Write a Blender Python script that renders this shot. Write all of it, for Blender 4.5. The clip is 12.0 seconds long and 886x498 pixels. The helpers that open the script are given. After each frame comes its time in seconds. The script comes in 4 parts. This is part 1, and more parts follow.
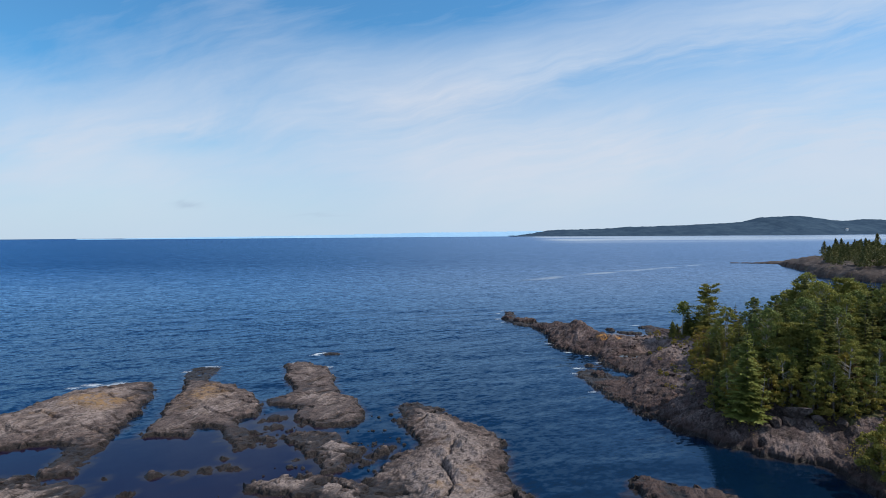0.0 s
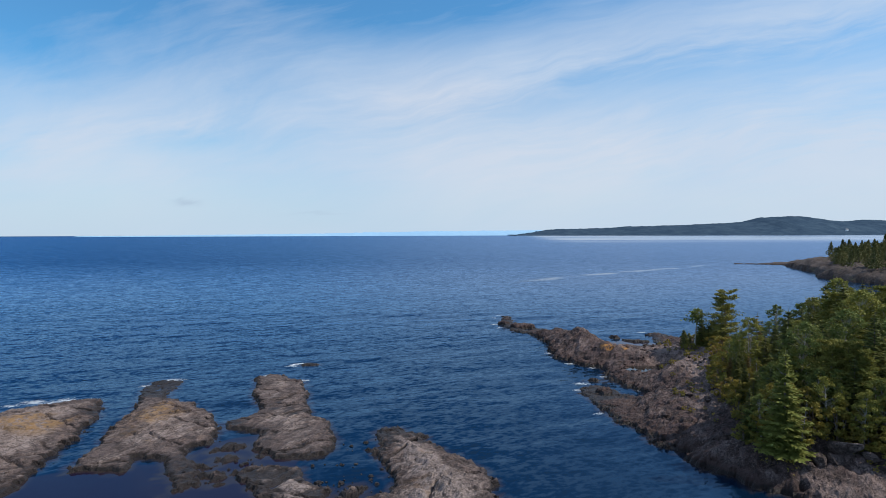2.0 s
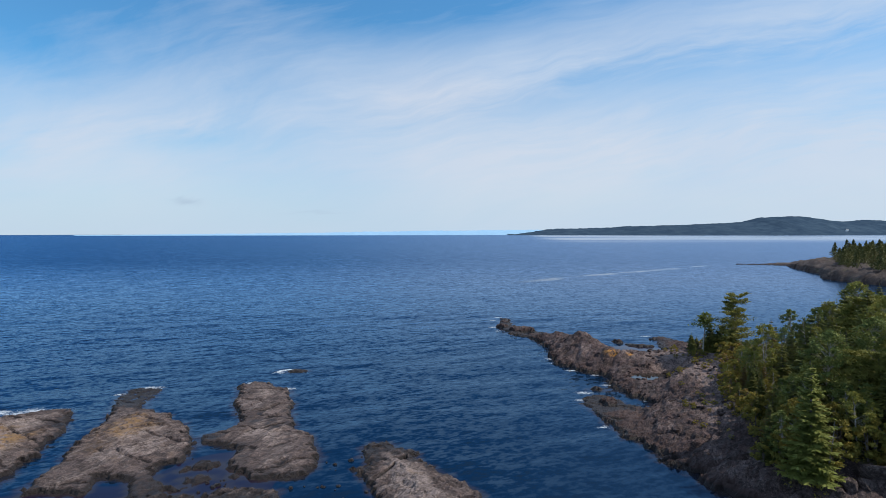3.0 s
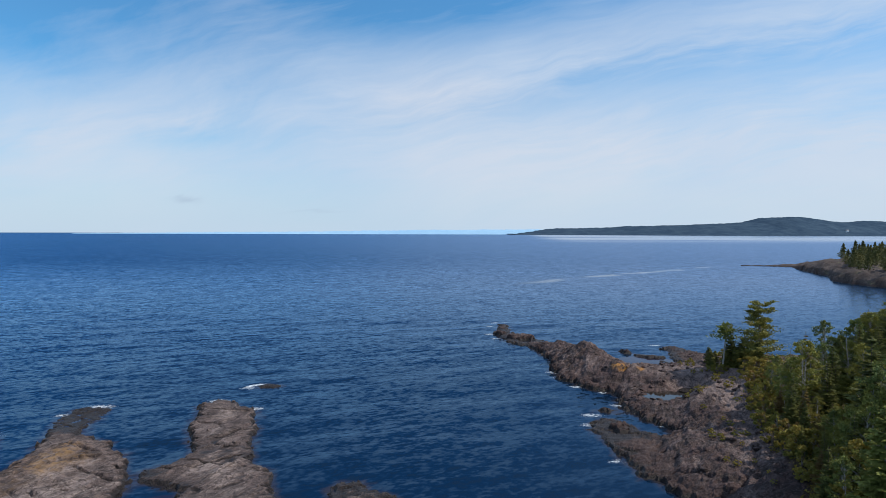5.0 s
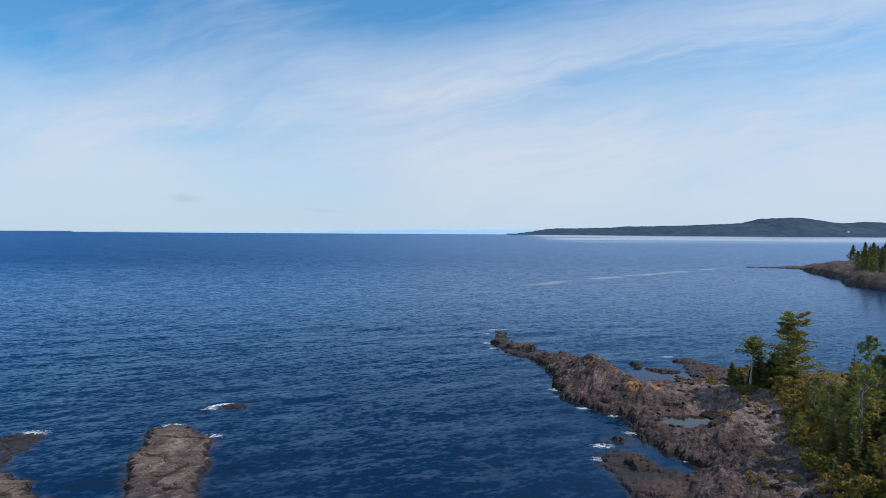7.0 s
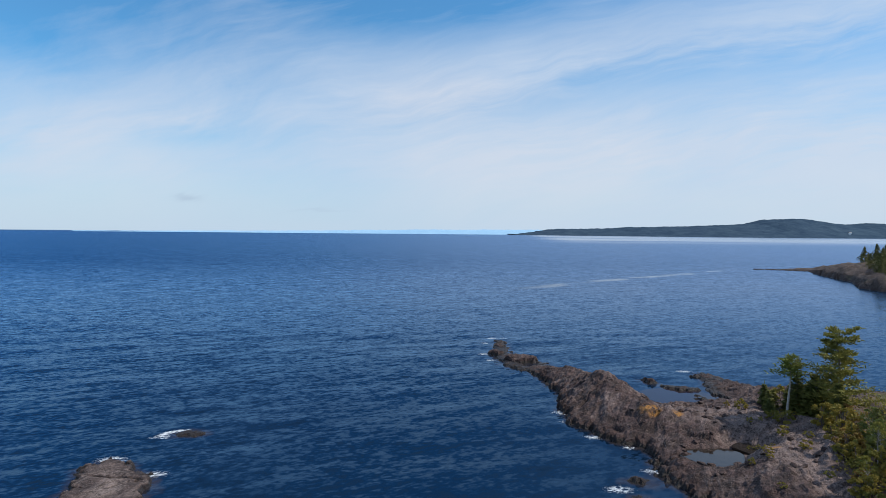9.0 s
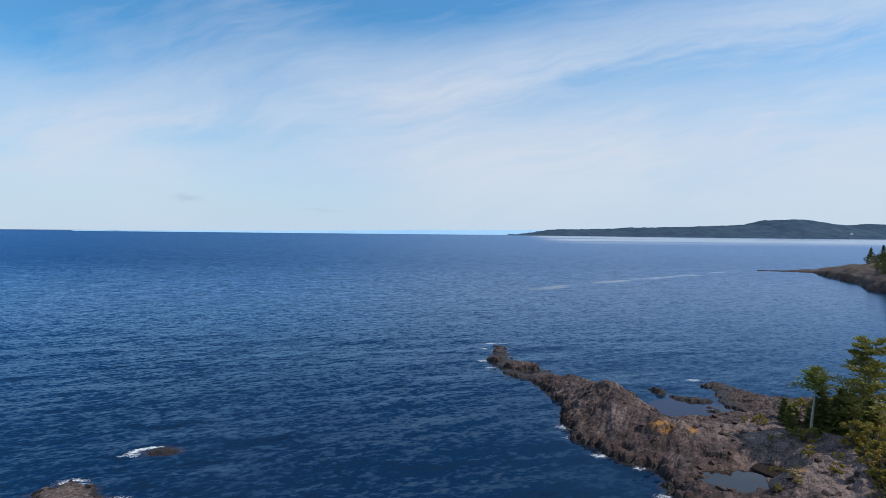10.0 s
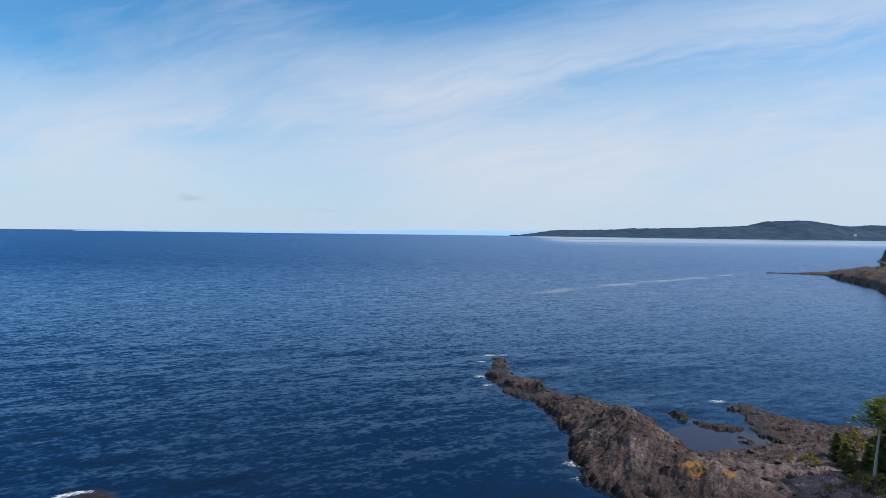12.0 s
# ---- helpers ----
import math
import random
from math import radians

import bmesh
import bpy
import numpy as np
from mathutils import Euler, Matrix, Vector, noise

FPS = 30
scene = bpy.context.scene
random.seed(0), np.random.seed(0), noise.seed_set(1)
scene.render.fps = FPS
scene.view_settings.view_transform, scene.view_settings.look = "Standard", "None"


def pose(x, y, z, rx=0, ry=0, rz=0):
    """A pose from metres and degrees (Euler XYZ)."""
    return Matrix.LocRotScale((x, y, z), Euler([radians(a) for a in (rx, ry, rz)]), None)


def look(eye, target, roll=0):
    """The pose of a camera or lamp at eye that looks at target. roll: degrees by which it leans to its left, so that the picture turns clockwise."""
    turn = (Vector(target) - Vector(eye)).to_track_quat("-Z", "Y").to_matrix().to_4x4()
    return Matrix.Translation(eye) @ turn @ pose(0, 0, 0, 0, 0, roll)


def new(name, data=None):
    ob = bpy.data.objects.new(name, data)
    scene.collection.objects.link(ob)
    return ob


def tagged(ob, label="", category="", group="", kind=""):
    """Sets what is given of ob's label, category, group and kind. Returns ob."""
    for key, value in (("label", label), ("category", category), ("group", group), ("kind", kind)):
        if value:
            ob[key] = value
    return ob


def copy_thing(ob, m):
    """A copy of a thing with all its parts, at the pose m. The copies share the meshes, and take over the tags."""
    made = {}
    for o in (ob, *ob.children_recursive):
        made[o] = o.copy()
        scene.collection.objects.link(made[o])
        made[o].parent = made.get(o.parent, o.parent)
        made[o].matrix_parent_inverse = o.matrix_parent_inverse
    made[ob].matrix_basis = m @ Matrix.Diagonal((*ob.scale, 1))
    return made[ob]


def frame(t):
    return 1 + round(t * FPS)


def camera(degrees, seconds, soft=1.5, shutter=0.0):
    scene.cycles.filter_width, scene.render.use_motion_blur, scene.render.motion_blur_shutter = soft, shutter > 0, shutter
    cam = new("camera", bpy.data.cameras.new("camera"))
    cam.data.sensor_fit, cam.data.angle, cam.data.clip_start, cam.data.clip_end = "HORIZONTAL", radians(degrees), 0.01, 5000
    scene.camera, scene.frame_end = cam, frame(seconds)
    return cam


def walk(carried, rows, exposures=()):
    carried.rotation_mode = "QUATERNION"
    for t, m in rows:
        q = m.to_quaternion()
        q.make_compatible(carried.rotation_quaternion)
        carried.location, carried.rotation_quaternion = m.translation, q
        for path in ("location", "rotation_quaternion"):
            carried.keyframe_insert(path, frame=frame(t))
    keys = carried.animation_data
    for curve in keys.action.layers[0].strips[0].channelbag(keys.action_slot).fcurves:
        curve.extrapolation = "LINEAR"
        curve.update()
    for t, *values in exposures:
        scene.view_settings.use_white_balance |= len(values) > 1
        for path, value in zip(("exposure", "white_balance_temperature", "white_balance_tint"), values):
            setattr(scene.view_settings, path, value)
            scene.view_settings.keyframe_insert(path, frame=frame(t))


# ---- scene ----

# ------------------------------------------------------------------ camera
cam = camera(69.2, 12.0, soft=0.75)
ROWS = [
    (0.0, 0.00, 0.00, 20.00, -1.33, -1.32, 0.44),
    (1.0, 0.86, 4.86, 20.05, -1.36, -1.38, 0.32),
    (2.0, 1.69, 9.74, 20.08, -1.39, -1.43, 0.20),
    (3.0, 2.48, 14.64, 20.11, -1.41, -1.48, 0.09),
    (4.0, 3.25, 19.56, 20.13, -1.43, -1.52, -0.03),
    (5.0, 4.00, 24.50, 20.14, -1.44, -1.55, -0.14),
    (6.0, 4.73, 29.45, 20.16, -1.45, -1.57, -0.24),
    (7.0, 5.44, 34.42, 20.17, -1.44, -1.58, -0.34),
    (8.0, 6.16, 39.40, 20.20, -1.42, -1.58, -0.42),
    (9.0, 6.87, 44.40, 20.23, -1.38, -1.57, -0.50),
    (10.0, 7.58, 49.41, 20.27, -1.32, -1.55, -0.57),
    (11.0, 8.30, 54.43, 20.32, -1.24, -1.53, -0.63),
    (12.0, 9.03, 59.47, 20.39, -1.14, -1.51, -0.68),
]
walk(cam, [(t, pose(x, y, z, 90 + pitch, roll, yaw)) for t, x, y, z, yaw, pitch, roll in ROWS])


# ------------------------------------------------------------------ node helpers
class Nodes:
    """Short hand for building a node tree; values are sockets, numbers or tuples."""

    def __init__(self, tree):
        self.tree = tree
        tree.nodes.clear()

    def put(self, socket, value):
        if isinstance(value, bpy.types.NodeSocket):
            self.tree.links.new(value, socket)
        elif isinstance(value, (tuple, list)) and socket.type == "RGBA" and len(value) == 3:
            socket.default_value = (*value, 1)
        else:
            socket.default_value = value

    def node(self, kind, ins=None, **props):
        n = self.tree.nodes.new(kind)
        for k, v in props.items():
            setattr(n, k, v)
        for k, v in (ins or {}).items():
            self.put(n.inputs[k], v)
        return n

    def m(self, op, a, b=0.0, c=0.0, clamp=False):
        n = self.node("ShaderNodeMath", {0: a, 1: b, 2: c}, operation=op, use_clamp=clamp)
        return n.outputs[0]

    def add(self, a, b):
        return self.m("ADD", a, b)

    def mul(self, a, b):
        return self.m("MULTIPLY", a, b)

    def step(self, v, lo, hi, a=0.0, b=1.0):
        n = self.node("ShaderNodeMapRange", {0: v, 1: lo, 2: hi, 3: a, 4: b}, interpolation_type="SMOOTHSTEP")
        return n.outputs[0]

    def vec(self, op, a, b=(0, 0, 0)):
        n = self.node("ShaderNodeVectorMath", {0: a, 1: b}, operation=op)
        return n.outputs[0]

    def xyz(self, x, y, z):
        return self.node("ShaderNodeCombineXYZ", {0: x, 1: y, 2: z}).outputs[0]

    def split(self, v):
        return self.node("ShaderNodeSeparateXYZ", {0: v}).outputs

    def turn(self, v, scale, rz=0.0, loc=(0, 0, 0)):
        n = self.node("ShaderNodeMapping", {0: v, 1: loc, 2: (0, 0, radians(rz)), 3: scale})
        return n.outputs[0]

    def along(self, v, long, wide, angle, loc=(0, 0, 0)):
        """Coordinates for grain that runs at an angle to x: long and wide are the cell's two sizes."""
        n = self.node("ShaderNodeMapping", {0: v, 1: loc, 2: (0, 0, radians(-angle)), 3: (1, 1, 1)})
        return self.vec("MULTIPLY", n.outputs[0], (1 / long, 1 / wide, 1 / wide))

    def noise(self, v, scale, detail=3.0, rough=0.55, out=0, warp=0.0):
        n = self.node("ShaderNodeTexNoise", {"Vector": v, "Scale": scale, "Detail": detail, "Roughness": rough, "Distortion": warp})
        return n.outputs[out]

    def mix(self, f, a, b, mode="MIX"):
        n = self.node("ShaderNodeMix", data_type="RGBA", blend_type=mode)
        self.put(n.inputs[0], f), self.put(n.inputs[6], a), self.put(n.inputs[7], b)
        return n.outputs[2]

    def place(self):
        return self.node("ShaderNodeNewGeometry").outputs["Position"]

    def attr(self, name):
        return self.node("ShaderNodeAttribute", attribute_name=name).outputs["Fac"]

    def surface(self, color, rough=0.9, normal=None, **more):
        ins = {"Base Color": color, "Roughness": rough}
        ins.update({k.replace("_", " "): v for k, v in more.items()})
        n = self.node("ShaderNodeBsdfPrincipled", ins)
        if normal is not None:
            self.put(n.inputs["Normal"], normal)
        return n.outputs[0]

    def bump(self, height, strength=0.5, distance=0.1):
        return self.node("ShaderNodeBump", {"Strength": strength, "Distance": distance, "Height": height}).outputs[0]

    def end(self, shader, kind="ShaderNodeOutputMaterial"):
        self.tree.links.new(shader, self.node(kind).inputs["Surface"])


def material(name):
    mat = bpy.data.materials.new(name)
    mat.use_nodes = True
    return mat, Nodes(mat.node_tree)


# ------------------------------------------------------------------ sky and sun
SUN_AZ, SUN_EL = 95.0, 44.0  # degrees clockwise from straight ahead (+y), and above the horizon
sun_dir = Vector((math.sin(radians(SUN_AZ)) * math.cos(radians(SUN_EL)), math.cos(radians(SUN_AZ)) * math.cos(radians(SUN_EL)), math.sin(radians(SUN_EL))))
sun = new("sun", bpy.data.lights.new("sun", "SUN"))
sun.data.energy, sun.data.angle, sun.data.color = 4.1, radians(0.6), (1.0, 0.93, 0.82)
sun.matrix_world = look(sun_dir * 300, (0, 0, 0))


def build_sky():
    world = bpy.data.worlds.new("sky")
    scene.world = world
    world.use_nodes = True
    n = Nodes(world.node_tree)
    way = n.node("ShaderNodeTexCoord").outputs["Generated"]
    x, y, z = n.split(way)
    air = n.node("ShaderNodeTexSky", sky_type="NISHITA", sun_disc=False, sun_elevation=radians(SUN_EL), sun_rotation=radians(SUN_AZ), air_density=1.0, dust_density=0.4, ozone_density=2.0)
    blue = n.vec("MULTIPLY", air.outputs[0], (0.043, 0.112, 0.148))
    # thin high cloud: long streaks that climb gently towards the right
    yy = n.m("MAXIMUM", y, 0.05)
    a, b = n.m("DIVIDE", x, yy), n.m("DIVIDE", z, yy)
    ab = n.xyz(a, b, 0.0)
    bent = n.vec("ADD", ab, n.vec("MULTIPLY", n.vec("SUBTRACT", n.noise(ab, 3.2, 3.0, 0.55, out=1), (0.5, 0.5, 0.5)), (0.10, 0.10, 0.0)))
    streaks = n.noise(n.along(bent, 0.46, 0.075, 11.0), 1.0, 6.0, 0.6, warp=0.3)
    fine = n.noise(n.along(bent, 0.13, 0.017, 13.0, (3.1, 1.7, 0)), 1.0, 5.0, 0.62, warp=0.25)
    wisps = n.noise(n.along(bent, 0.22, 0.09, 24.0, (7.1, 4.4, 0)), 1.0, 6.0, 0.62, warp=0.5)
    broad = n.noise(n.along(bent, 0.5, 0.2, 9.0, (5.3, 2.2, 0)), 1.0, 4.0, 0.5, warp=0.4)
    left = n.step(a, 0.05, -0.25)
    low = n.step(b, 0.05, 0.16, 0.25, 1.0)
    wob = n.add(n.mul(n.add(broad, -0.5), 0.08), n.add(n.mul(n.add(streaks, -0.5), 0.09), n.mul(n.add(fine, -0.5), 0.03)))
    line = n.add(n.add(b, n.mul(a, -0.17)), wob)

    def blot(ca, cb, ra, rb):
        u, v = n.mul(n.add(a, -ca), 1 / ra), n.mul(n.add(n.add(b, n.mul(wob, 0.6)), -cb), 1 / rb)
        return n.m("EXPONENT", n.mul(n.add(n.mul(u, u), n.mul(v, v)), -1.0))

    right = n.step(a, -0.30, 0.15)
    base = n.step(n.add(b, n.mul(wob, 0.8)), 0.36, 0.10, 0.36, 0.80)
    corner = n.m("MAXIMUM", blot(-0.80, 0.37, 0.52, 0.13), n.mul(blot(-0.03, 0.37, 0.24, 0.085), 0.85))
    sheet = n.mul(n.step(line, 0.20, 0.11), right)
    ribbon = n.mul(n.mul(n.step(line, 0.165, 0.235), n.step(line, 0.32, 0.235)), right)
    gap = n.mul(n.mul(n.step(line, 0.13, 0.18), n.step(line, 0.225, 0.18)), n.step(a, 0.0, 0.3))
    cover = n.add(n.add(base, n.mul(corner, -0.50)), n.add(n.mul(sheet, 0.10), n.add(n.mul(ribbon, 0.28), n.mul(gap, -0.13))))
    cover = n.add(cover, n.add(n.mul(blot(-0.56, 0.18, 0.16, 0.05), 0.08), n.mul(blot(-0.36, 0.150, 0.10, 0.022), -0.30)))
    ragged = n.add(n.mul(n.add(streaks, -0.5), 0.75), n.add(n.mul(n.mul(n.add(fine, -0.5), 0.5), n.step(a, -0.5, 0.1, 0.45, 1.0)), n.mul(n.mul(n.add(wisps, -0.5), 0.5), left)))
    cover = n.add(cover, n.mul(ragged, low))
    cover = n.m("MINIMUM", n.m("MAXIMUM", cover, 0.05), 0.92)
    cover = n.add(n.mul(cover, n.step(y, 0.05, 0.3)), n.mul(n.step(y, 0.3, 0.05), 0.45))
    white = n.mix(n.step(broad, 0.3, 0.7), (0.56, 0.67, 0.83), (0.66, 0.715, 0.82))
    col = n.mix(cover, blue, white)
    # small grey cloudlets low in the sky
    grey = n.m("MAXIMUM", blot(-0.37, 0.046, 0.018, 0.004), n.mul(blot(-0.17, 0.022, 0.04, 0.0025), 0.5))
    col = n.mix(n.mul(grey, 0.55), col, (0.36, 0.46, 0.60))
    # haze close to the horizon
    col = n.mix(n.step(z, 0.085, 0.0, 0.0, 0.65), col, (0.53, 0.67, 0.82))
    # the lake beyond the water sheet, below the true horizon
    col = n.mix(n.step(z, -0.0023, -0.0026), col, (0.05, 0.13, 0.32))
    back = n.node("ShaderNodeBackground", {"Color": col, "Strength": 1.0})
    n.end(back.outputs[0], "ShaderNodeOutputWorld")


build_sky()


# ------------------------------------------------------------------ numeric noise for the ground forms
def lattice(ix, iy, seed):
    h = (ix.astype(np.int64) * 374761393 + iy.astype(np.int64) * 668265263 + seed * 1442695041) & 0xFFFFFFFF
    h = ((h ^ (h >> 13)) * 1274126177) & 0xFFFFFFFF
    h = (h ^ (h >> 16)) & 0xFFFFFF
    return h / float(0xFFFFFF)


def grain(x, y, seed=0):
    """Smooth value noise, 0 to 1, one cell a unit."""
    x, y = np.asarray(x, float), np.asarray(y, float)
    ix, iy = np.floor(x), np.floor(y)
    fx, fy = x - ix, y - iy
    fx, fy = fx * fx * fx * (fx * (fx * 6 - 15) + 10), fy * fy * fy * (fy * (fy * 6 - 15) + 10)
    a, b = lattice(ix, iy, seed), lattice(ix + 1, iy, seed)
    c, d = lattice(ix, iy + 1, seed), lattice(ix + 1, iy + 1, seed)
    return (a + (b - a) * fx) * (1 - fy) + (c + (d - c) * fx) * fy


def fbm(x, y, seed=0, octaves=4, gain=0.5):
    total, amp, top = 0.0, 1.0, 0.0
    for k in range(octaves):
        total = total + amp * grain(x * 2**k + 17.3 * k, y * 2**k - 9.1 * k, seed + k)
        top += amp
        amp *= gain
    return total / top


def smooth(v, lo, hi):
    s = np.clip((v - lo) / (hi - lo), 0, 1)
    return s * s * (3 - 2 * s)


def inside(x, y, outline):
    """Signed distance to a closed outline, positive inside."""
    pts = np.array(outline, float)
    best = np.full(np.shape(x), 1e9)
    odd = np.zeros(np.shape(x), bool)
    for (x0, y0), (x1, y1) in zip(pts, np.roll(pts, -1, 0)):
        dx, dy = x1 - x0, y1 - y0
        s = np.clip(((x - x0) * dx + (y - y0) * dy) / (dx * dx + dy * dy + 1e-12), 0, 1)
        best = np.minimum(best, np.hypot(x - x0 - s * dx, y - y0 - s * dy))
        if y0 != y1:
            odd ^= ((y0 > y) != (y1 > y)) & (x < dx * (y - y0) / dy + x0)
    return np.where(odd, best, -best)


class Rock:
    """A body of bedrock: an outline at the waterline, a height, and the run of its beds."""

    def __init__(self, outline, top, edge, strike, bumps=(), seed=1, rough=1.0, dips=(), size=1.0, lip=0.35):
        self.outline, self.top, self.edge, self.bumps, self.seed, self.rough, self.dips, self.size, self.lip = outline, top, edge, bumps, seed, rough, dips, size, lip
        self.c, self.s = math.cos(radians(strike)), math.sin(radians(strike))

    def height(self, x, y):
        x, y = np.asarray(x, float), np.asarray(y, float)
        k, r = self.seed, self.rough
        def shift(s):
            return 1.5 * (fbm(x / 3.2, y / 3.2, s, 3) - 0.5) + 1.3 * (np.floor(4 * fbm(x / 1.3, y / 1.3, s + 5, 2)) / 4 - 0.4) + 0.9 * (grain(x / 0.45, y / 0.45, s + 8) - 0.5)
        d = inside(x + r * shift(k), y + r * shift(k + 11), self.outline)
        top = np.full(np.shape(x), float(self.top))
        for bx, by, br, bz in self.bumps:
            top = top + bz * np.exp(-((x - bx) ** 2 + (y - by) ** 2) / (br * br))
        # a low broken step at the water, then a gentle rise
        rise = self.lip * smooth(d, 0.0, 0.35) + (1 - self.lip) * (1 - np.exp(-np.maximum(d, 0) / self.edge))
        along, across = x * self.c + y * self.s, -x * self.s + y * self.c
        # beds that break off in long straight ledges, one plate over the next
        along, across = along / self.size, across / self.size
        sway = fbm(along / 16, across / 9, k + 21, 3)
        bed = across / 1.5 + 1.5 * sway + 0.3 * fbm(along / 2.4, across / 1.3, k + 25, 2)
        saw = bed - np.floor(bed)
        saw = np.where(saw < 0.88, saw / 0.88, (1 - saw) / 0.12)
        plate = across / 5.2 + 1.1 * fbm(along / 9 + 4.4, across / 6, k + 23, 3)
        lift = plate - np.floor(plate)
        lift = np.where(lift < 0.86, lift / 0.86, (1 - lift) / 0.14) - 0.5
        t = 6 * fbm(along / 8.0, across / 2.6, k + 27, 4, 0.5)
        ledge = (np.floor(t) + smooth(t - np.floor(t), 0.74, 1.0)) / 6 - 0.5
        t = 5 * fbm(along / 2.6 + 3.7, across / 1.1, k + 33, 3, 0.5)
        ledge = ledge + 0.34 * ((np.floor(t) + smooth(t - np.floor(t), 0.7, 1.0)) / 5 - 0.5)
        lumps = fbm(along / 8.5, across / 3.8, k + 31, 4) - 0.5
        rub = fbm(x / 0.6, y / 0.6, k + 51, 3) - 0.5
        block = smooth(fbm(x / 7, y / 7, k + 61, 2), 0.45, 0.62)
        z = top * rise * (1 + 0.35 * lumps) + r * smooth(d, 0.15, self.edge) * (0.12 * (saw - 0.5) + 0.34 * lift + 0.80 * ledge + 0.2 * lumps)
        z = z + r * (0.18 + 0.25 * block) * rub * smooth(d, -0.3, 0.8)
        # open joints: one set across the beds, one aslant
        for turn, gap, ss in ((0.0, 4.6, k + 41), (0.9, 6.3, k + 45)):
            way = along * math.cos(turn) + across * math.sin(turn)
            line = way / gap + 0.7 * fbm(x / 7, y / 7, ss, 2) + 0.10 * grain(x / 0.8, y / 0.8, ss + 3)
            crack = np.abs(line - np.floor(line) - 0.5) * gap
            held = smooth(grain(np.floor(line) * 7.3, (across - way * 0.3) / 4.0, ss + 5), 0.4, 0.55)
            z = z - r * smooth(d, 0.4, 1.4) * 0.42 * held * (1 - smooth(crack, 0.06, 0.30))
        for bx, by, br, level in self.dips:
            w = np.exp(-(((x - bx) ** 2 + (y - by) ** 2) / (br * br)) ** 2)
            z = z * (1 - w) + (level + 0.5 * ledge + 0.25 * rub) * w
        return np.where(d > 0, z + 0.04, d * 0.8 + 0.04 + 0.10 * r * rub * smooth(d, -0.5, 0.0))


def link_mesh(name, verts, faces, mat, parent=None, label="", shade=False):
    me = bpy.data.meshes.new(name)
    me.from_pydata(verts, [], faces)
    if shade:
        me.shade_smooth()
    me.materials.append(mat)
    ob = new(name, me)
    ob.parent = parent
    if label:
        tagged(ob, label)
    return ob


def height_mesh(name, rock, box, cell, mat, floor=-0.9, shade=True, fields=None):
    x0, y0, x1, y1 = box
    nx, ny = int((x1 - x0) / cell) + 1, int((y1 - y0) / cell) + 1
    gx, gy = np.meshgrid(x0 + np.arange(nx) * cell, y0 + np.arange(ny) * cell)
    z = rock.height(gx, gy)
    # shift the points a little, so that no grid shows
    jx = (grain(gx * 7.7, gy * 7.7, 91) - 0.5) * cell * 0.5
    jy = (grain(gx * 7.7, gy * 7.7, 92) - 0.5) * cell * 0.5
    co = np.stack([gx + jx, gy + jy, z], -1).reshape(-1, 3)
    idx = np.arange(nx * ny).reshape(ny, nx)
    quads = np.stack([idx[:-1, :-1], idx[:-1, 1:], idx[1:, 1:], idx[1:, :-1]], -1).reshape(-1, 4)
    quads = quads[(z.reshape(-1)[quads] > floor).any(1)]
    used, inv = np.unique(quads, return_inverse=True)
    ob = link_mesh(name, co[used].tolist(), inv.reshape(-1, 4).tolist(), mat, shade=shade)
    for key, func in (fields or {}).items():
        at = ob.data.attributes.new(key, "FLOAT", "POINT")
        at.data.foreach_set("value", func(co[used][:, 0], co[used][:, 1]).astype(np.float32))
    return ob


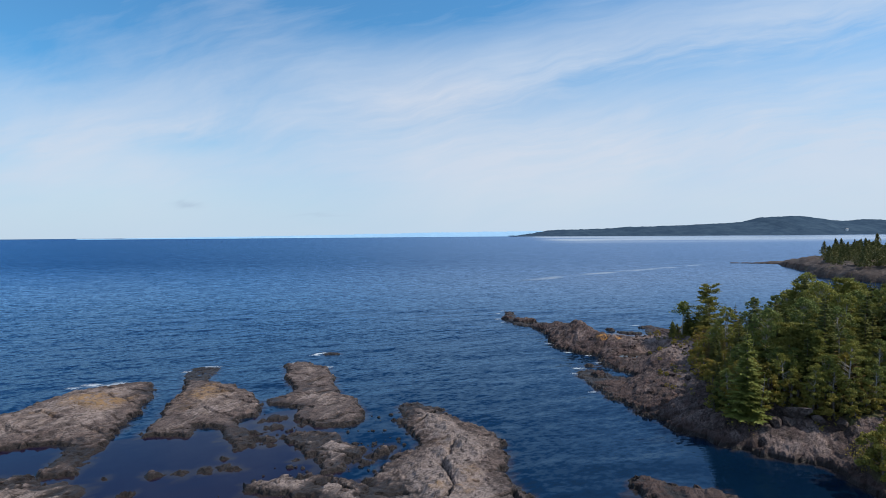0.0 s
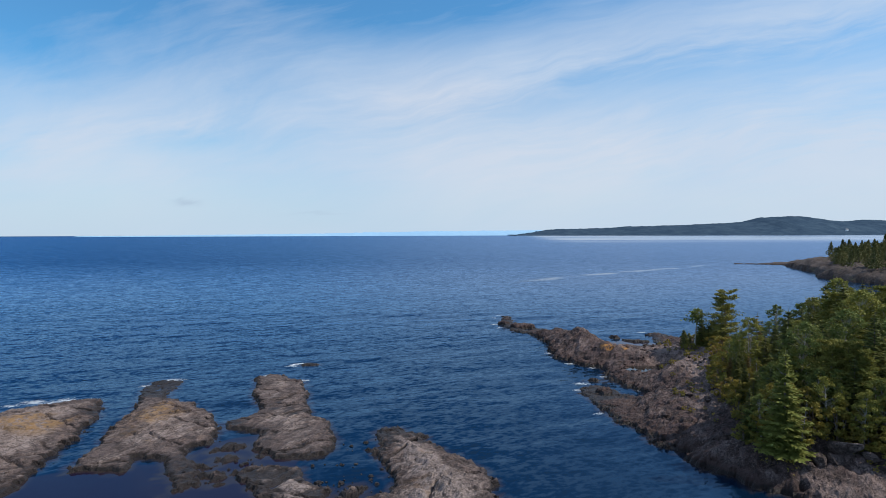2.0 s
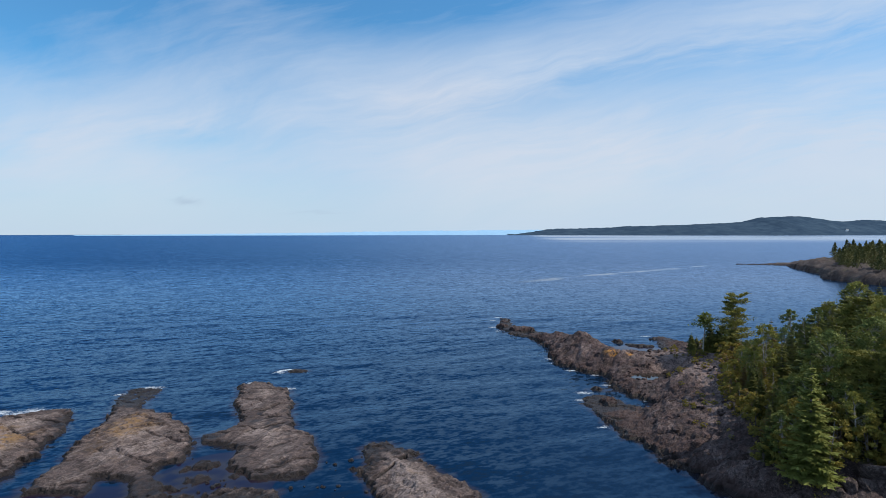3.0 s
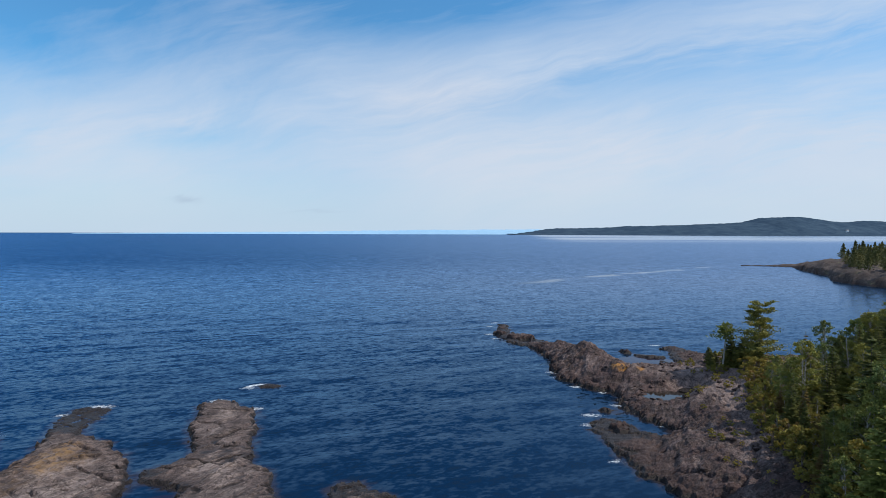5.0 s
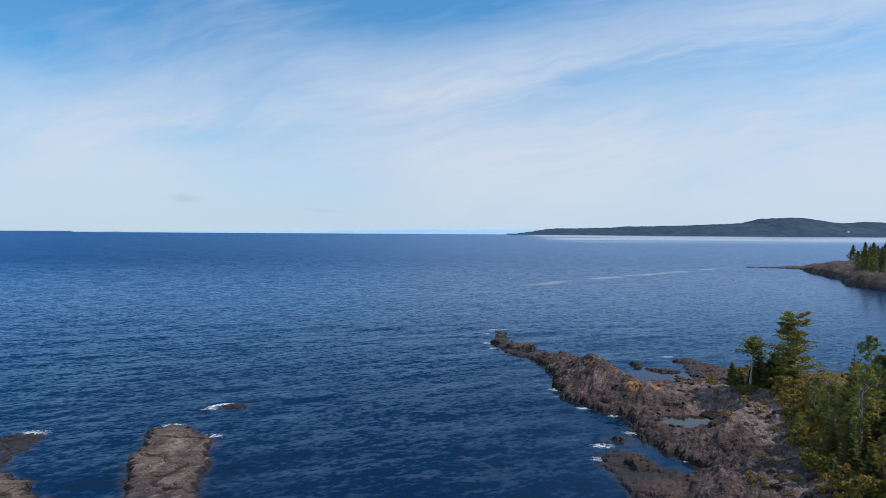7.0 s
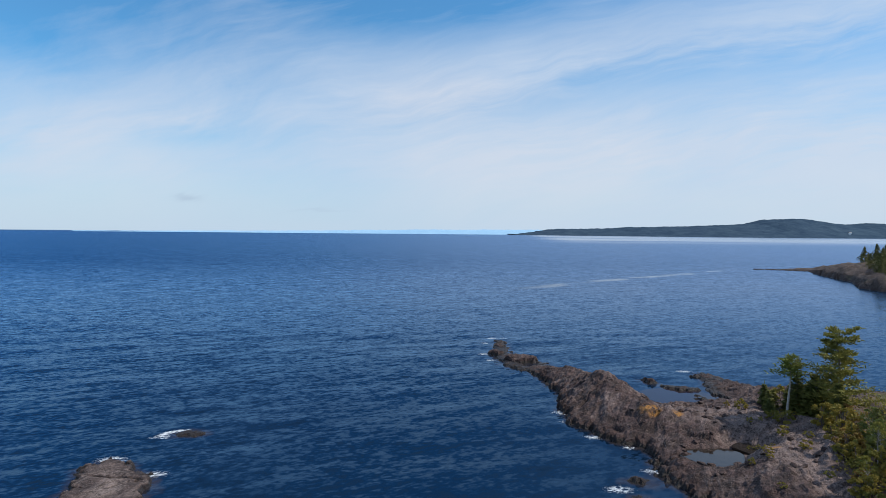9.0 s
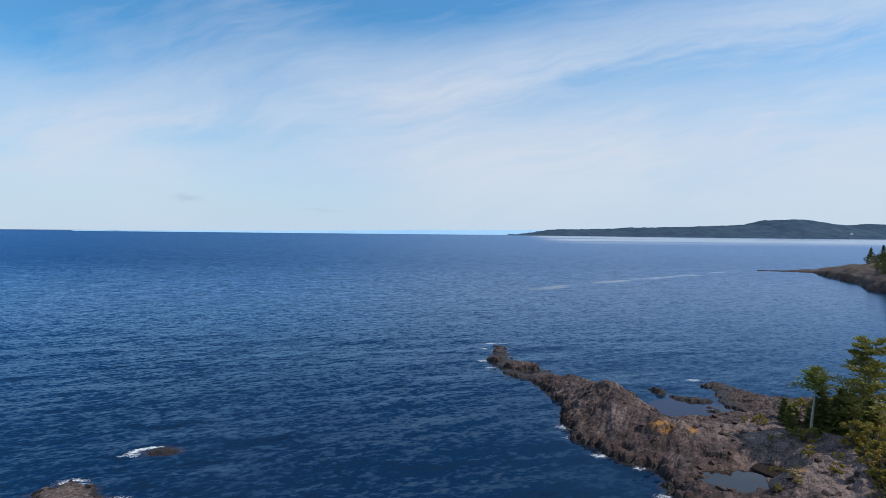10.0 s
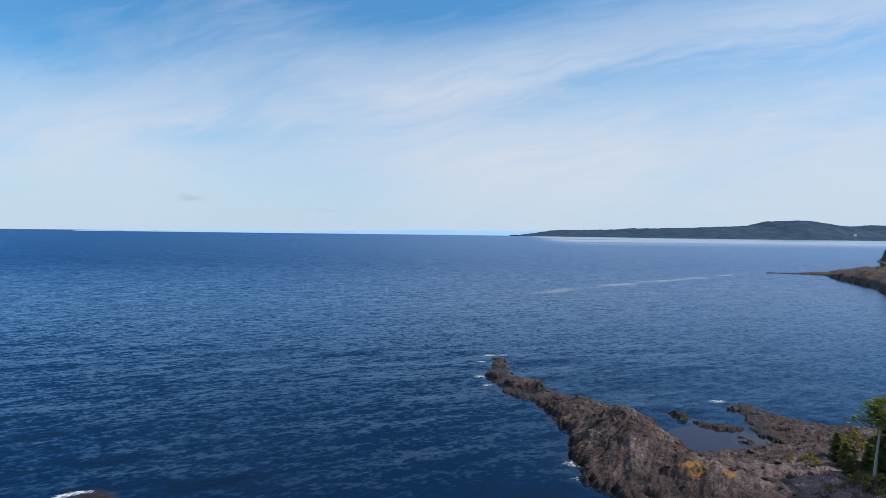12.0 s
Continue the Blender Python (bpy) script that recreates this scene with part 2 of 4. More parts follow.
# ------------------------------------------------------------------ materials
def rock_material(name, pale, mid, dark, lichen, lichen_at=0.62, spots=(), splash=1.1):
    mat, n = material(name)
    p = n.place()
    big = n.noise(n.along(p, 6.0, 2.5, 66), 1.0, 5.0, 0.6)
    med = n.noise(p, 0.8, 7.0, 0.68, warp=0.6)
    fine = n.noise(p, 5.0, 6.0, 0.72)
    beds = n.noise(n.along(p, 2.2, 0.5, 66), 1.0, 6.0, 0.7, warp=0.9)
    z = n.split(p)[2]
    inland, turf = n.attr("inland"), n.attr("turf")
    col = n.mix(n.step(med, 0.42, 0.58), dark, mid)
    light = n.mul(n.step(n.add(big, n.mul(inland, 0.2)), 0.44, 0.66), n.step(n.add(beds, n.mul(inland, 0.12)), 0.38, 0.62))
    col = n.mix(light, col, pale)
    col = n.mix(n.step(fine, 0.50, 0.64, 0.0, 0.7), col, tuple(c * 0.45 for c in mid))
    col = n.mix(n.step(n.noise(p, 7.0, 5.0, 0.75), 0.54, 0.68, 0.0, 0.6), col, tuple(min(c * 1.35, 0.6) for c in pale))
    # dark joints between the beds
    for turn, scale in ((66, 0.9), (-20, 0.6), (60, 2.2)):
        web = n.noise(n.along(p, 2.6, 1.0, turn), scale, 4.0, 0.55, warp=0.8)
        line = n.step(n.m("ABSOLUTE", n.add(web, -0.5)), 0.018, 0.002)
        col = n.mix(n.mul(line, 0.55), col, tuple(c * 0.22 for c in dark))
    # lichen in patches on the tops
    spot = n.mul(n.step(n.noise(p, 0.16, 3.0, 0.5), lichen_at, lichen_at + 0.1), n.step(med, 0.42, 0.6))
    for cx, cy, cr in spots:
        q = n.node("ShaderNodeVectorMath", {0: p, 1: (cx, cy, 2.0)}, operation="DISTANCE").outputs["Value"]
        spot = n.m("MAXIMUM", spot, n.mul(n.step(q, cr, cr * 0.4), n.step(n.noise(p, 1.6, 4.0, 0.6), 0.38, 0.55)))
    col = n.mix(n.mul(spot, n.step(z, 0.4, 1.0, 0.0, 0.8)), col, lichen)
    # thin soil and moss under the trees
    soil = n.mix(n.step(big, 0.4, 0.6), (0.10, 0.062, 0.045), (0.085, 0.08, 0.03))
    col = n.mix(n.step(n.add(turf, n.mul(n.add(med, -0.5), 1.2)), 0.35, 0.6), col, soil)
    # maroon algae and old splash marks above the water, then the wet foot itself, both with uneven upper edges
    col = n.mix(n.mul(n.step(n.add(z, n.mul(n.add(med, n.mul(big, 0.8)), -splash)), 0.05, -0.5 * splash), n.add(0.72, n.mul(inland, -0.4))), col, (0.052, 0.031, 0.028))
    wet = n.step(n.add(z, n.mul(med, -0.6)), 0.14, -0.06)
    col = n.mix(n.mul(wet, 0.93), col, (0.016, 0.0115, 0.011))
    rough = n.add(n.mul(wet, -0.40), n.add(0.78, n.mul(fine, 0.2)))
    h = n.add(n.mul(fine, 0.4), n.add(n.mul(med, 0.6), n.mul(beds, 0.6)))
    n.end(n.surface(col, rough, n.bump(h, 1.0, 0.4), Specular_IOR_Level=0.3))
    return mat


MAT_ISLAND = rock_material("islet_rock", (0.285, 0.226, 0.207), (0.15, 0.108, 0.097), (0.06, 0.043, 0.04), (0.27, 0.155, 0.062), 0.56, [(-38, 76, 6), (-28, 80, 5), (1.5, 66, 1.6), (-29.5, 73, 4)], splash=0.5)
MAT_SHORE = rock_material("shore_rock", (0.225, 0.168, 0.155), (0.092, 0.057, 0.053), (0.040, 0.026, 0.024), (0.40, 0.19, 0.045), 0.78, [(29.6, 108.6, 1.5), (32, 107.6, 0.9), (36.5, 97.5, 0.6)])
MAT_FAR = rock_material("far_rock", (0.165, 0.127, 0.11), (0.078, 0.055, 0.048), (0.042, 0.03, 0.027), (0.14, 0.12, 0.06), 0.6)


# half-length of a wave, length of its crest, angle of the crest, slope, and how far it fades with distance
WAVES = [(6.0, 2.6, 25, 0.07, 0.0), (2.6, 2.3, 22, 0.17, 0.0), (1.3, 2.0, 29, 0.30, 0.2), (0.7, 1.8, 17, 0.36, 0.5), (0.4, 1.5, 34, 0.36, 0.8)]


def water_material():
    mat, n = material("lake_water")
    p = n.place()
    x, y, z = n.split(p)
    # wind streaks and sheltered stretches: there the ripples are lower
    gust = n.noise(n.turn(p, (0.35, 1.0, 1.0), 8), 0.02, 4.0, 0.6)
    far_gust = n.noise(n.turn(p, (0.25, 1.0, 1.0), 4), 0.0035, 4.0, 0.6)
    rip = n.mul(n.step(gust, 0.30, 0.70, 0.75, 1.15), n.step(far_gust, 0.3, 0.7, 0.85, 1.1))
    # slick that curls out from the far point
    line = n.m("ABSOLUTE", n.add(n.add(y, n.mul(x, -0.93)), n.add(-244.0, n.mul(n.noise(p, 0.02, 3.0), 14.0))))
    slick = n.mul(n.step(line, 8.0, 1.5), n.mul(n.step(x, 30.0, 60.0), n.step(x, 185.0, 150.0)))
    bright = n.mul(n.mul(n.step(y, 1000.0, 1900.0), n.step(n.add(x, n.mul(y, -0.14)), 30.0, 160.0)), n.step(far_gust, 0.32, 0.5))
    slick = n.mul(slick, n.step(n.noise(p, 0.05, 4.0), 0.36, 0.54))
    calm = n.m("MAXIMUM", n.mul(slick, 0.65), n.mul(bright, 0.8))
    # still water behind the islets
    def pool(cx, cy, rx, ry, soft=0.2):
        q = n.m("ADD", n.m("POWER", n.m("ABSOLUTE", n.mul(n.add(x, -cx), 1 / rx)), 2.0), n.m("POWER", n.m("ABSOLUTE", n.mul(n.add(y, -cy), 1 / ry)), 2.0))
        return n.step(q, 1.0 + soft, 1.0 - soft)
    still = n.m("MAXIMUM", pool(-22, 54, 15.5, 12.5), n.m("MAXIMUM", pool(-38, 57, 5, 5.5), pool(38, 122, 5.5, 5.5)))
    still = n.m("MAXIMUM", still, pool(-15, 66, 5.5, 8.0))
    still = n.m("MAXIMUM", still, n.mul(pool(-4.5, 66, 6, 9, 0.6), 0.55))
    still = n.m("MAXIMUM", still, n.mul(pool(29, 48, 9, 10, 0.95), 0.3))
    still = n.m("MAXIMUM", still, n.mul(pool(16, 98, 11, 34, 0.8), 0.25))
    calm = n.m("MAXIMUM", calm, n.mul(still, 0.93))
    rip = n.mul(n.mul(rip, n.add(1.0, n.mul(calm, -1.0))), n.mul(n.step(y, 50.0, 170.0, 0.85, 1.05), n.step(y, 150.0, 600.0, 1.0, 0.72)))
    # slopes of the waves, band by band, from the swell down to the wind ripples; the crests lie aslant
    far = n.step(y, 120.0, 420.0)
    s = n.vec("MULTIPLY", n.vec("SUBTRACT", n.noise(p, 2.2, 3.0, 0.6, out=1), (0.5, 0.5, 0.5)), (0.16, 0.12, 0.0))
    for k, (wide, crest, angle, amp, fade) in enumerate(WAVES):
        f = n.noise(n.along(p, wide * crest, wide, angle, (k * 13.7, k * 5.1, k * 3.3)), 1.0, 1.5, 0.5, warp=0.25)
        w = n.mul(n.mul(n.add(f, -0.5), amp), n.add(1.0, n.mul(far, -fade)))
        s = n.vec("ADD", s, n.xyz(n.mul(w, -math.sin(radians(angle))), n.mul(w, math.cos(radians(angle))), 0.0))
    s = n.node("ShaderNodeVectorMath", {0: s, "Scale": rip}, operation="SCALE").outputs[0]
    # seen far off, the near slopes of the waves hide their backs
    aside = n.step(n.m("DIVIDE", x, n.m("MAXIMUM", n.add(y, 20.0), 20.0)), -0.55, 0.3, 1.2, 0.55)
    s = n.vec("ADD", s, n.xyz(0.0, n.mul(n.mul(n.add(n.step(y, 45.0, 170.0, 0.045, -0.012), n.step(y, 130.0, 500.0, 0.0, -0.095)), aside), n.add(1.0, n.mul(calm, -1.0))), 0.0))
    sx, sy, _ = n.split(s)
    most = n.m("DIVIDE", 5.5, n.m("MAXIMUM", n.add(y, -30.0), 68.0))
    s = n.xyz(sx, n.m("SMOOTH_MIN", sy, most, 0.06), 0.0)
    geo = n.node("ShaderNodeNewGeometry").outputs["Normal"]
    normal = n.vec("NORMALIZE", n.vec("ADD", geo, s))
    shallow = n.attr("shallow")
    lace = n.noise(n.along(p, 0.42, 0.26, 24), 1.0, 6.0, 0.7, warp=1.2)
    body = n.mix(n.step(gust, 0.3, 0.7), (0.0013, 0.0085, 0.023), (0.0018, 0.012, 0.032))
    body = n.mix(n.mul(n.step(still, 0.75, 0.98), 0.9), body, (0.011, 0.006, 0.021))
    body = n.mix(n.mul(n.step(n.add(shallow, n.mul(n.add(lace, -0.5), 0.5)), 0.35, 1.0), 0.85), body, (0.035, 0.027, 0.024))
    foam = n.attr("foam")
    white = n.step(n.add(n.mul(foam, 0.58), lace), 0.94, 1.16)
    col = n.mix(white, body, (0.60, 0.64, 0.68))
    rough = n.add(n.add(n.step(y, 60.0, 400.0, 0.11, 0.2), n.mul(still, -0.05)), n.mul(white, 0.6))
    deep = n.node("ShaderNodeBsdfDiffuse", {"Color": col, "Normal": normal}).outputs[0]
    # Sheen painted by place: gloss tint paler in the bay, slick, far band, pools.
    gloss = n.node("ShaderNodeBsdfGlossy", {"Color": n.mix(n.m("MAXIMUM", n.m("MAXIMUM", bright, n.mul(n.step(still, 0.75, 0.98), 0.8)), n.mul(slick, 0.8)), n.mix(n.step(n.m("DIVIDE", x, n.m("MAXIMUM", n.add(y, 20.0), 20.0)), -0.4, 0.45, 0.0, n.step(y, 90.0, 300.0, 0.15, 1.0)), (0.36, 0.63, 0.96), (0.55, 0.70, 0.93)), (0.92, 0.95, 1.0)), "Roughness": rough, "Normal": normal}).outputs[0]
    fres = n.node("ShaderNodeFresnel", {"IOR": 1.33, "Normal": normal}).outputs[0]
    # Reflection is also dimmed close by, beyond what Fresnel gives.
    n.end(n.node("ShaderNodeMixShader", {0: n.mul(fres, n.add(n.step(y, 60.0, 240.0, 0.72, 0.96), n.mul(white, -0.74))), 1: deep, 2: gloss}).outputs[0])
    return mat


MAT_WATER = water_material()


def bark_material(name, a, b, stretch=0.25):
    mat, n = material(name)
    p = n.node("ShaderNodeTexCoord").outputs["Object"]
    g = n.noise(n.turn(p, (1, 1, stretch)), 9.0, 5.0, 0.65)
    n.end(n.surface(n.mix(n.step(g, 0.35, 0.65), a, b), 0.9, n.bump(g, 0.5, 0.05)))
    return mat


def leaf_material(name, a, b, c):
    """Foliage: colour varies from tree to tree and from leaf to leaf, and some light comes through."""
    mat, n = material(name)
    leaf = n.node("ShaderNodeNewGeometry").outputs["Random Per Island"]
    tree = n.node("ShaderNodeObjectInfo").outputs["Random"]
    p = n.place()
    patch = n.noise(p, 0.8, 3.0, 0.6)
    col = n.mix(leaf, a, b)
    col = n.mix(n.step(n.add(patch, n.mul(tree, 0.35)), 0.5, 0.85), col, c)
    d = n.surface(col, 0.75, None, Specular_IOR_Level=0.25)
    t = n.node("ShaderNodeBsdfTranslucent", {"Color": col}).outputs[0]
    n.end(n.node("ShaderNodeMixShader", {0: 0.24, 1: d, 2: t}).outputs[0])
    return mat


BARK = bark_material("conifer_bark", (0.10, 0.075, 0.06), (0.19, 0.15, 0.125))
BIRCH_BARK = bark_material("birch_bark", (0.46, 0.43, 0.39), (0.26, 0.235, 0.21), 2.0)
DEAD_BARK = bark_material("weathered_dead_wood", (0.31, 0.28, 0.26), (0.2, 0.18, 0.165))
LEAF = {
    "spruce": leaf_material("spruce_needles", (0.062, 0.08, 0.024), (0.135, 0.15, 0.04), (0.175, 0.17, 0.04)),
    "pale_spruce": leaf_material("young_spruce_needles", (0.15, 0.175, 0.036), (0.21, 0.235, 0.055), (0.21, 0.22, 0.05)),
    "rusty_spruce": leaf_material("rusty_spruce_needles", (0.17, 0.13, 0.034), (0.22, 0.17, 0.05), (0.19, 0.12, 0.04)),
    "pine": leaf_material("pine_needles", (0.105, 0.12, 0.024), (0.19, 0.195, 0.042), (0.22, 0.205, 0.048)),
    "birch": leaf_material("birch_leaves", (0.09, 0.125, 0.036), (0.18, 0.21, 0.058), (0.25, 0.235, 0.05)),
    "bush": leaf_material("shrub_leaves", (0.15, 0.145, 0.03), (0.23, 0.21, 0.047), (0.30, 0.23, 0.047)),
    "autumn": leaf_material("autumn_shrub_leaves", (0.26, 0.13, 0.045), (0.29, 0.19, 0.052), (0.2, 0.175, 0.04)),
    "far": leaf_material("distant_foliage", (0.07, 0.08, 0.028), (0.115, 0.12, 0.04), (0.15, 0.14, 0.05)),
}

# ------------------------------------------------------------------ the lake shore: outlines at the waterline
WEST_SHORE = [(20, 164), (18.4, 154), (17.8, 147), (18.8, 140), (22, 137), (23, 129), (23.6, 123), (22.5, 117), (22.6, 112), (24, 107), (27.4, 103.6), (26.5, 98), (27.5, 92), (29.4, 87.4)]
NEAR_SHORE = [(27.2, 85.8), (25.6, 89), (24.6, 91.6), (22.4, 93.4), (21, 89), (21.5, 82), (21.6, 77), (22.6, 74.4), (23.6, 71), (24, 68), (25.0, 64.5), (26.3, 61.5), (27.8, 58.4), (29.8, 56.2), (32.2, 54.2), (33.6, 52.4), (33.2, 49.5), (33.8, 46), (35, 38)]
BACK_SHORE = [(60, 28), (120, 40), (120, 105), (80, 119), (62, 123), (51, 127), (48.4, 131), (45.6, 136), (44.4, 130.5), (43.2, 124.5), (43.4, 121), (40, 119.2), (36, 117.6), (33, 117), (32.4, 121), (32.8, 126), (32.6, 130), (29, 135), (26, 139), (24.4, 143.4), (21.8, 147), (20.6, 152), (20.9, 159)]
POINT = Rock(WEST_SHORE + NEAR_SHORE + BACK_SHORE, 1.9, 4.0, 66, seed=3, size=1.3, rough=0.95, lip=0.14, bumps=[(20, 162, 4, -0.25), (28.5, 121, 6.5, 2.5), (29.8, 109, 3.0, 1.2), (24, 132, 4, 0.3), (27, 98, 4, -0.4), (19.5, 152, 9, -1.5), (23, 141, 5, -1.3), (22.6, 88.5, 5.2, -1.8), (25, 82.5, 4.5, -0.8), (22.6, 77, 3.5, -0.7), (30.8, 61.5, 3.6, 1.5), (34.6, 58.0, 4, -0.4), (44, 65, 12, 1.9), (62, 80, 26, 2.5), (46, 128, 8, -1.2), (40, 84, 10, 1.0)], dips=[(32.2, 99.2, 3.0, 0.5), (36.0, 101.3, 2.5, 0.55)])
ISLETS = {
    "A": (Rock([(-60, 66), (-50, 69), (-46.5, 73), (-46.6, 78), (-46, 82.6), (-43, 84.8), (-39.7, 87), (-37, 87), (-35.5, 84.2), (-34.2, 77.6), (-32.8, 71), (-31.8, 65), (-31.2, 60.5), (-30.4, 54), (-33, 53.2), (-33.6, 58), (-34.4, 62), (-39, 62), (-45, 57), (-56, 56)], 1.15, 4.5, 62, seed=21, lip=0.24, rough=1.0, bumps=[(-39, 72, 6, 0.5), (-34, 81, 4, -0.6), (-33, 58, 3.5, -0.8)]), (-60, 51, -28, 90)),
    "B": (Rock([(-35.4, 96.6), (-32.4, 98.2), (-31, 91.4), (-30, 87.2), (-27, 86), (-24, 83.4), (-21.4, 77.8), (-19.6, 75.6), (-19.2, 70.5), (-21, 69.4), (-18.4, 65.4), (-17.2, 61.8), (-18.3, 59.4), (-20, 62), (-21.6, 66.6), (-24.4, 67.3), (-24.2, 64), (-28.6, 64), (-29.6, 70), (-31, 77), (-31.4, 83), (-34.6, 92)], 0.85, 4.0, 66, seed=37, lip=0.32, rough=0.9, bumps=[(-27, 78, 5, 0.35), (-33, 94, 5, -0.9), (-19.5, 63, 4, -0.3)]), (-38, 57, -15, 101)),
    "C": (Rock([(-21.8, 97.6), (-20.2, 100.5), (-17, 97.6), (-14.8, 96.2), (-13.2, 86), (-11.4, 80.8), (-9.3, 78.2), (-7.6, 72), (-7.5, 66.8), (-11.8, 66.8), (-14.4, 69.2), (-14.8, 74), (-19.2, 76), (-19.6, 78.4), (-17.6, 80.4), (-17.5, 83.4), (-19.8, 90)], 0.72, 3.0, 70, seed=51, lip=0.42, rough=0.8, bumps=[(-17.5, 92, 4, 0.1), (-10, 70, 5, -0.1), (-18, 77, 3, -0.25)]), (-24, 64, -5, 104)),
    "D": (Rock([(-3.4, 75.4), (-1.2, 74.8), (1.9, 70.6), (4.2, 67.2), (5.9, 63.2), (6.8, 58), (6.8, 52), (7.2, 46), (8, 38), (-3, 36), (-5.6, 46), (-5, 52), (-3.4, 55.6), (-1.6, 58.8), (-1.4, 61), (-2.2, 65.6), (-3.2, 68.6)], 1.05, 4.5, 112, seed=67, lip=0.24, rough=1.0, bumps=[(3, 58, 4, 0.35), (-2.5, 72, 4, -0.5), (-3, 49, 3, -0.6)]), (-9, 33, 11, 78)),
    "C2": (Rock([(-13.8, 63.6), (-12.6, 65.2), (-9.6, 64.2), (-8, 60.6), (-6, 59.6), (-7.4, 56.4), (-7.6, 54.2), (-9, 53.8), (-9.9, 57.4), (-13, 60.6)], 0.5, 1.6, 60, seed=71, lip=0.5), (-16, 51, -4, 67)),
    "E": (Rock([(14.4, 40), (15.4, 47), (16.2, 50.4), (17.6, 50.9), (19.6, 49.4), (22.2, 48.6), (24, 44), (21, 37)], 0.8, 2.0, 80, seed=83), (12, 35, 26, 53)),
    "F": (Rock([(-44, 47), (-38, 53), (-34, 53.6), (-31.4, 51.2), (-29.6, 52.4), (-27.4, 50.8), (-27, 47), (-31, 43), (-42, 42)], 0.6, 2.2, 50, seed=89, lip=0.3), (-46, 40, -25, 56)),
    "G": (Rock([(-14.6, 51.4), (-12, 52.6), (-8.6, 52.8), (-7.6, 51.4), (-5, 50.6), (-4.6, 46), (-7.6, 44), (-9, 48.6), (-14, 49.6)], 0.5, 1.5, 50, seed=97, rough=1.1, lip=0.5), (-17, 42, -3, 55)),
    "reef_1": (Rock([(-18.0, 108), (-17.0, 109), (-15.8, 108.8), (-14.8, 107.9), (-15.6, 107.1), (-17.2, 107.1)], 0.35, 1.0, 30, seed=101, rough=0.5), (-23, 104, -12, 113)),
    "reef_2": (Rock([(36, 131.8), (37.8, 131), (38.4, 129.4), (36.8, 129.2)], 0.8, 1.0, 30, seed=103, rough=0.6), (34, 127, 41, 134)),
    "reef_3": (Rock([(37.8, 128.6), (39.4, 128), (42.4, 126.6), (42.2, 125.4), (39, 125.6)], 0.5, 1.0, 30, seed=107, rough=0.6), (36, 123, 45, 131)),
}


def knob(x, y, rx, ry, top, seed):
    """A small low rock standing in the water."""
    g = random.Random(seed)
    ring = [(x + rx * g.uniform(0.75, 1.2) * math.cos(a), y + ry * g.uniform(0.75, 1.2) * math.sin(a)) for a in [k * math.pi / 4 for k in range(8)]]
    return (Rock(ring, top, 0.6, g.uniform(40, 80), seed=seed, rough=0.75, lip=0.6), (x - rx - 2, y - ry - 2, x + rx + 2, y + ry + 2))


for i, (x, y, rx, ry, top) in enumerate([(18.4, 150, 1.1, 2.6, 0.6), (21.8, 144, 2.4, 2.4, 1.0), (19.8, 157, 0.8, 2.4, 0.5), (24.2, 95.4, 0.9, 0.7, 0.4), (20.6, 161, 0.6, 1.6, 0.35), (23.6, 89.4, 0.8, 2.0, 0.6), (40.6, 121.4, 0.7, 0.4, 0.3), (42.0, 121.8, 0.4, 0.3, 0.25), (41.4, 123.0, 0.5, 0.3, 0.25)]):
    ISLETS["reef_%d" % (i + 5)] = knob(x, y, rx, ry, top, 500 + 9 * i)
KNOBS = [(-16.7, 70.3, 1.5, 0.8), (-16.5, 66.6, 0.8, 0.8), (-16.6, 63.0, 1.2, 0.7), (-17.4, 55.2, 1.1, 0.7), (-22.8, 54.0, 1.1, 0.6), (-20.7, 53.7, 0.6, 0.5), (-19.0, 54.3, 0.9, 0.7), (-26.6, 53.2, 0.4, 0.3), (-14.4, 63.4, 0.9, 0.6), (-18.6, 58.0, 0.5, 0.4), (-13.6, 67.6, 0.5, 0.6), (-17.4, 64.8, 0.7, 0.4), (-5.4, 57.8, 0.7, 0.5), (-4.4, 58.8, 0.9, 0.6), (-3.6, 60.0, 0.6, 0.4), (-5.8, 56.2, 0.5, 0.4), (-11.6, 57.0, 0.5, 0.3), (-24.0, 49.8, 0.6, 0.4), (-18.0, 69.0, 0.5, 0.5), (-15.4, 61.0, 0.5, 0.3)]
for i, (x, y, rx, ry) in enumerate(KNOBS):
    ISLETS["knob_%d" % i] = knob(x, y, rx, ry, 0.36, 200 + 7 * i)
FAR_POINT = Rock([(192, 409), (207, 398), (216, 392), (203, 360), (186, 308), (171, 282), (169, 256), (176, 236), (230, 200), (520, 180), (560, 420), (330, 440), (232, 410), (205, 407)], 5.0, 5.5, 70, seed=113, rough=1.8, size=2.2, bumps=[(198, 402, 30, -3.9), (232, 398, 30, -2.6), (330, 320, 90, 9)])
ALL_ROCKS = [POINT] + [r for r, _ in ISLETS.values()]


def ground_z(x, y):
    return float(POINT.height(np.array([x]), np.array([y]))[0])


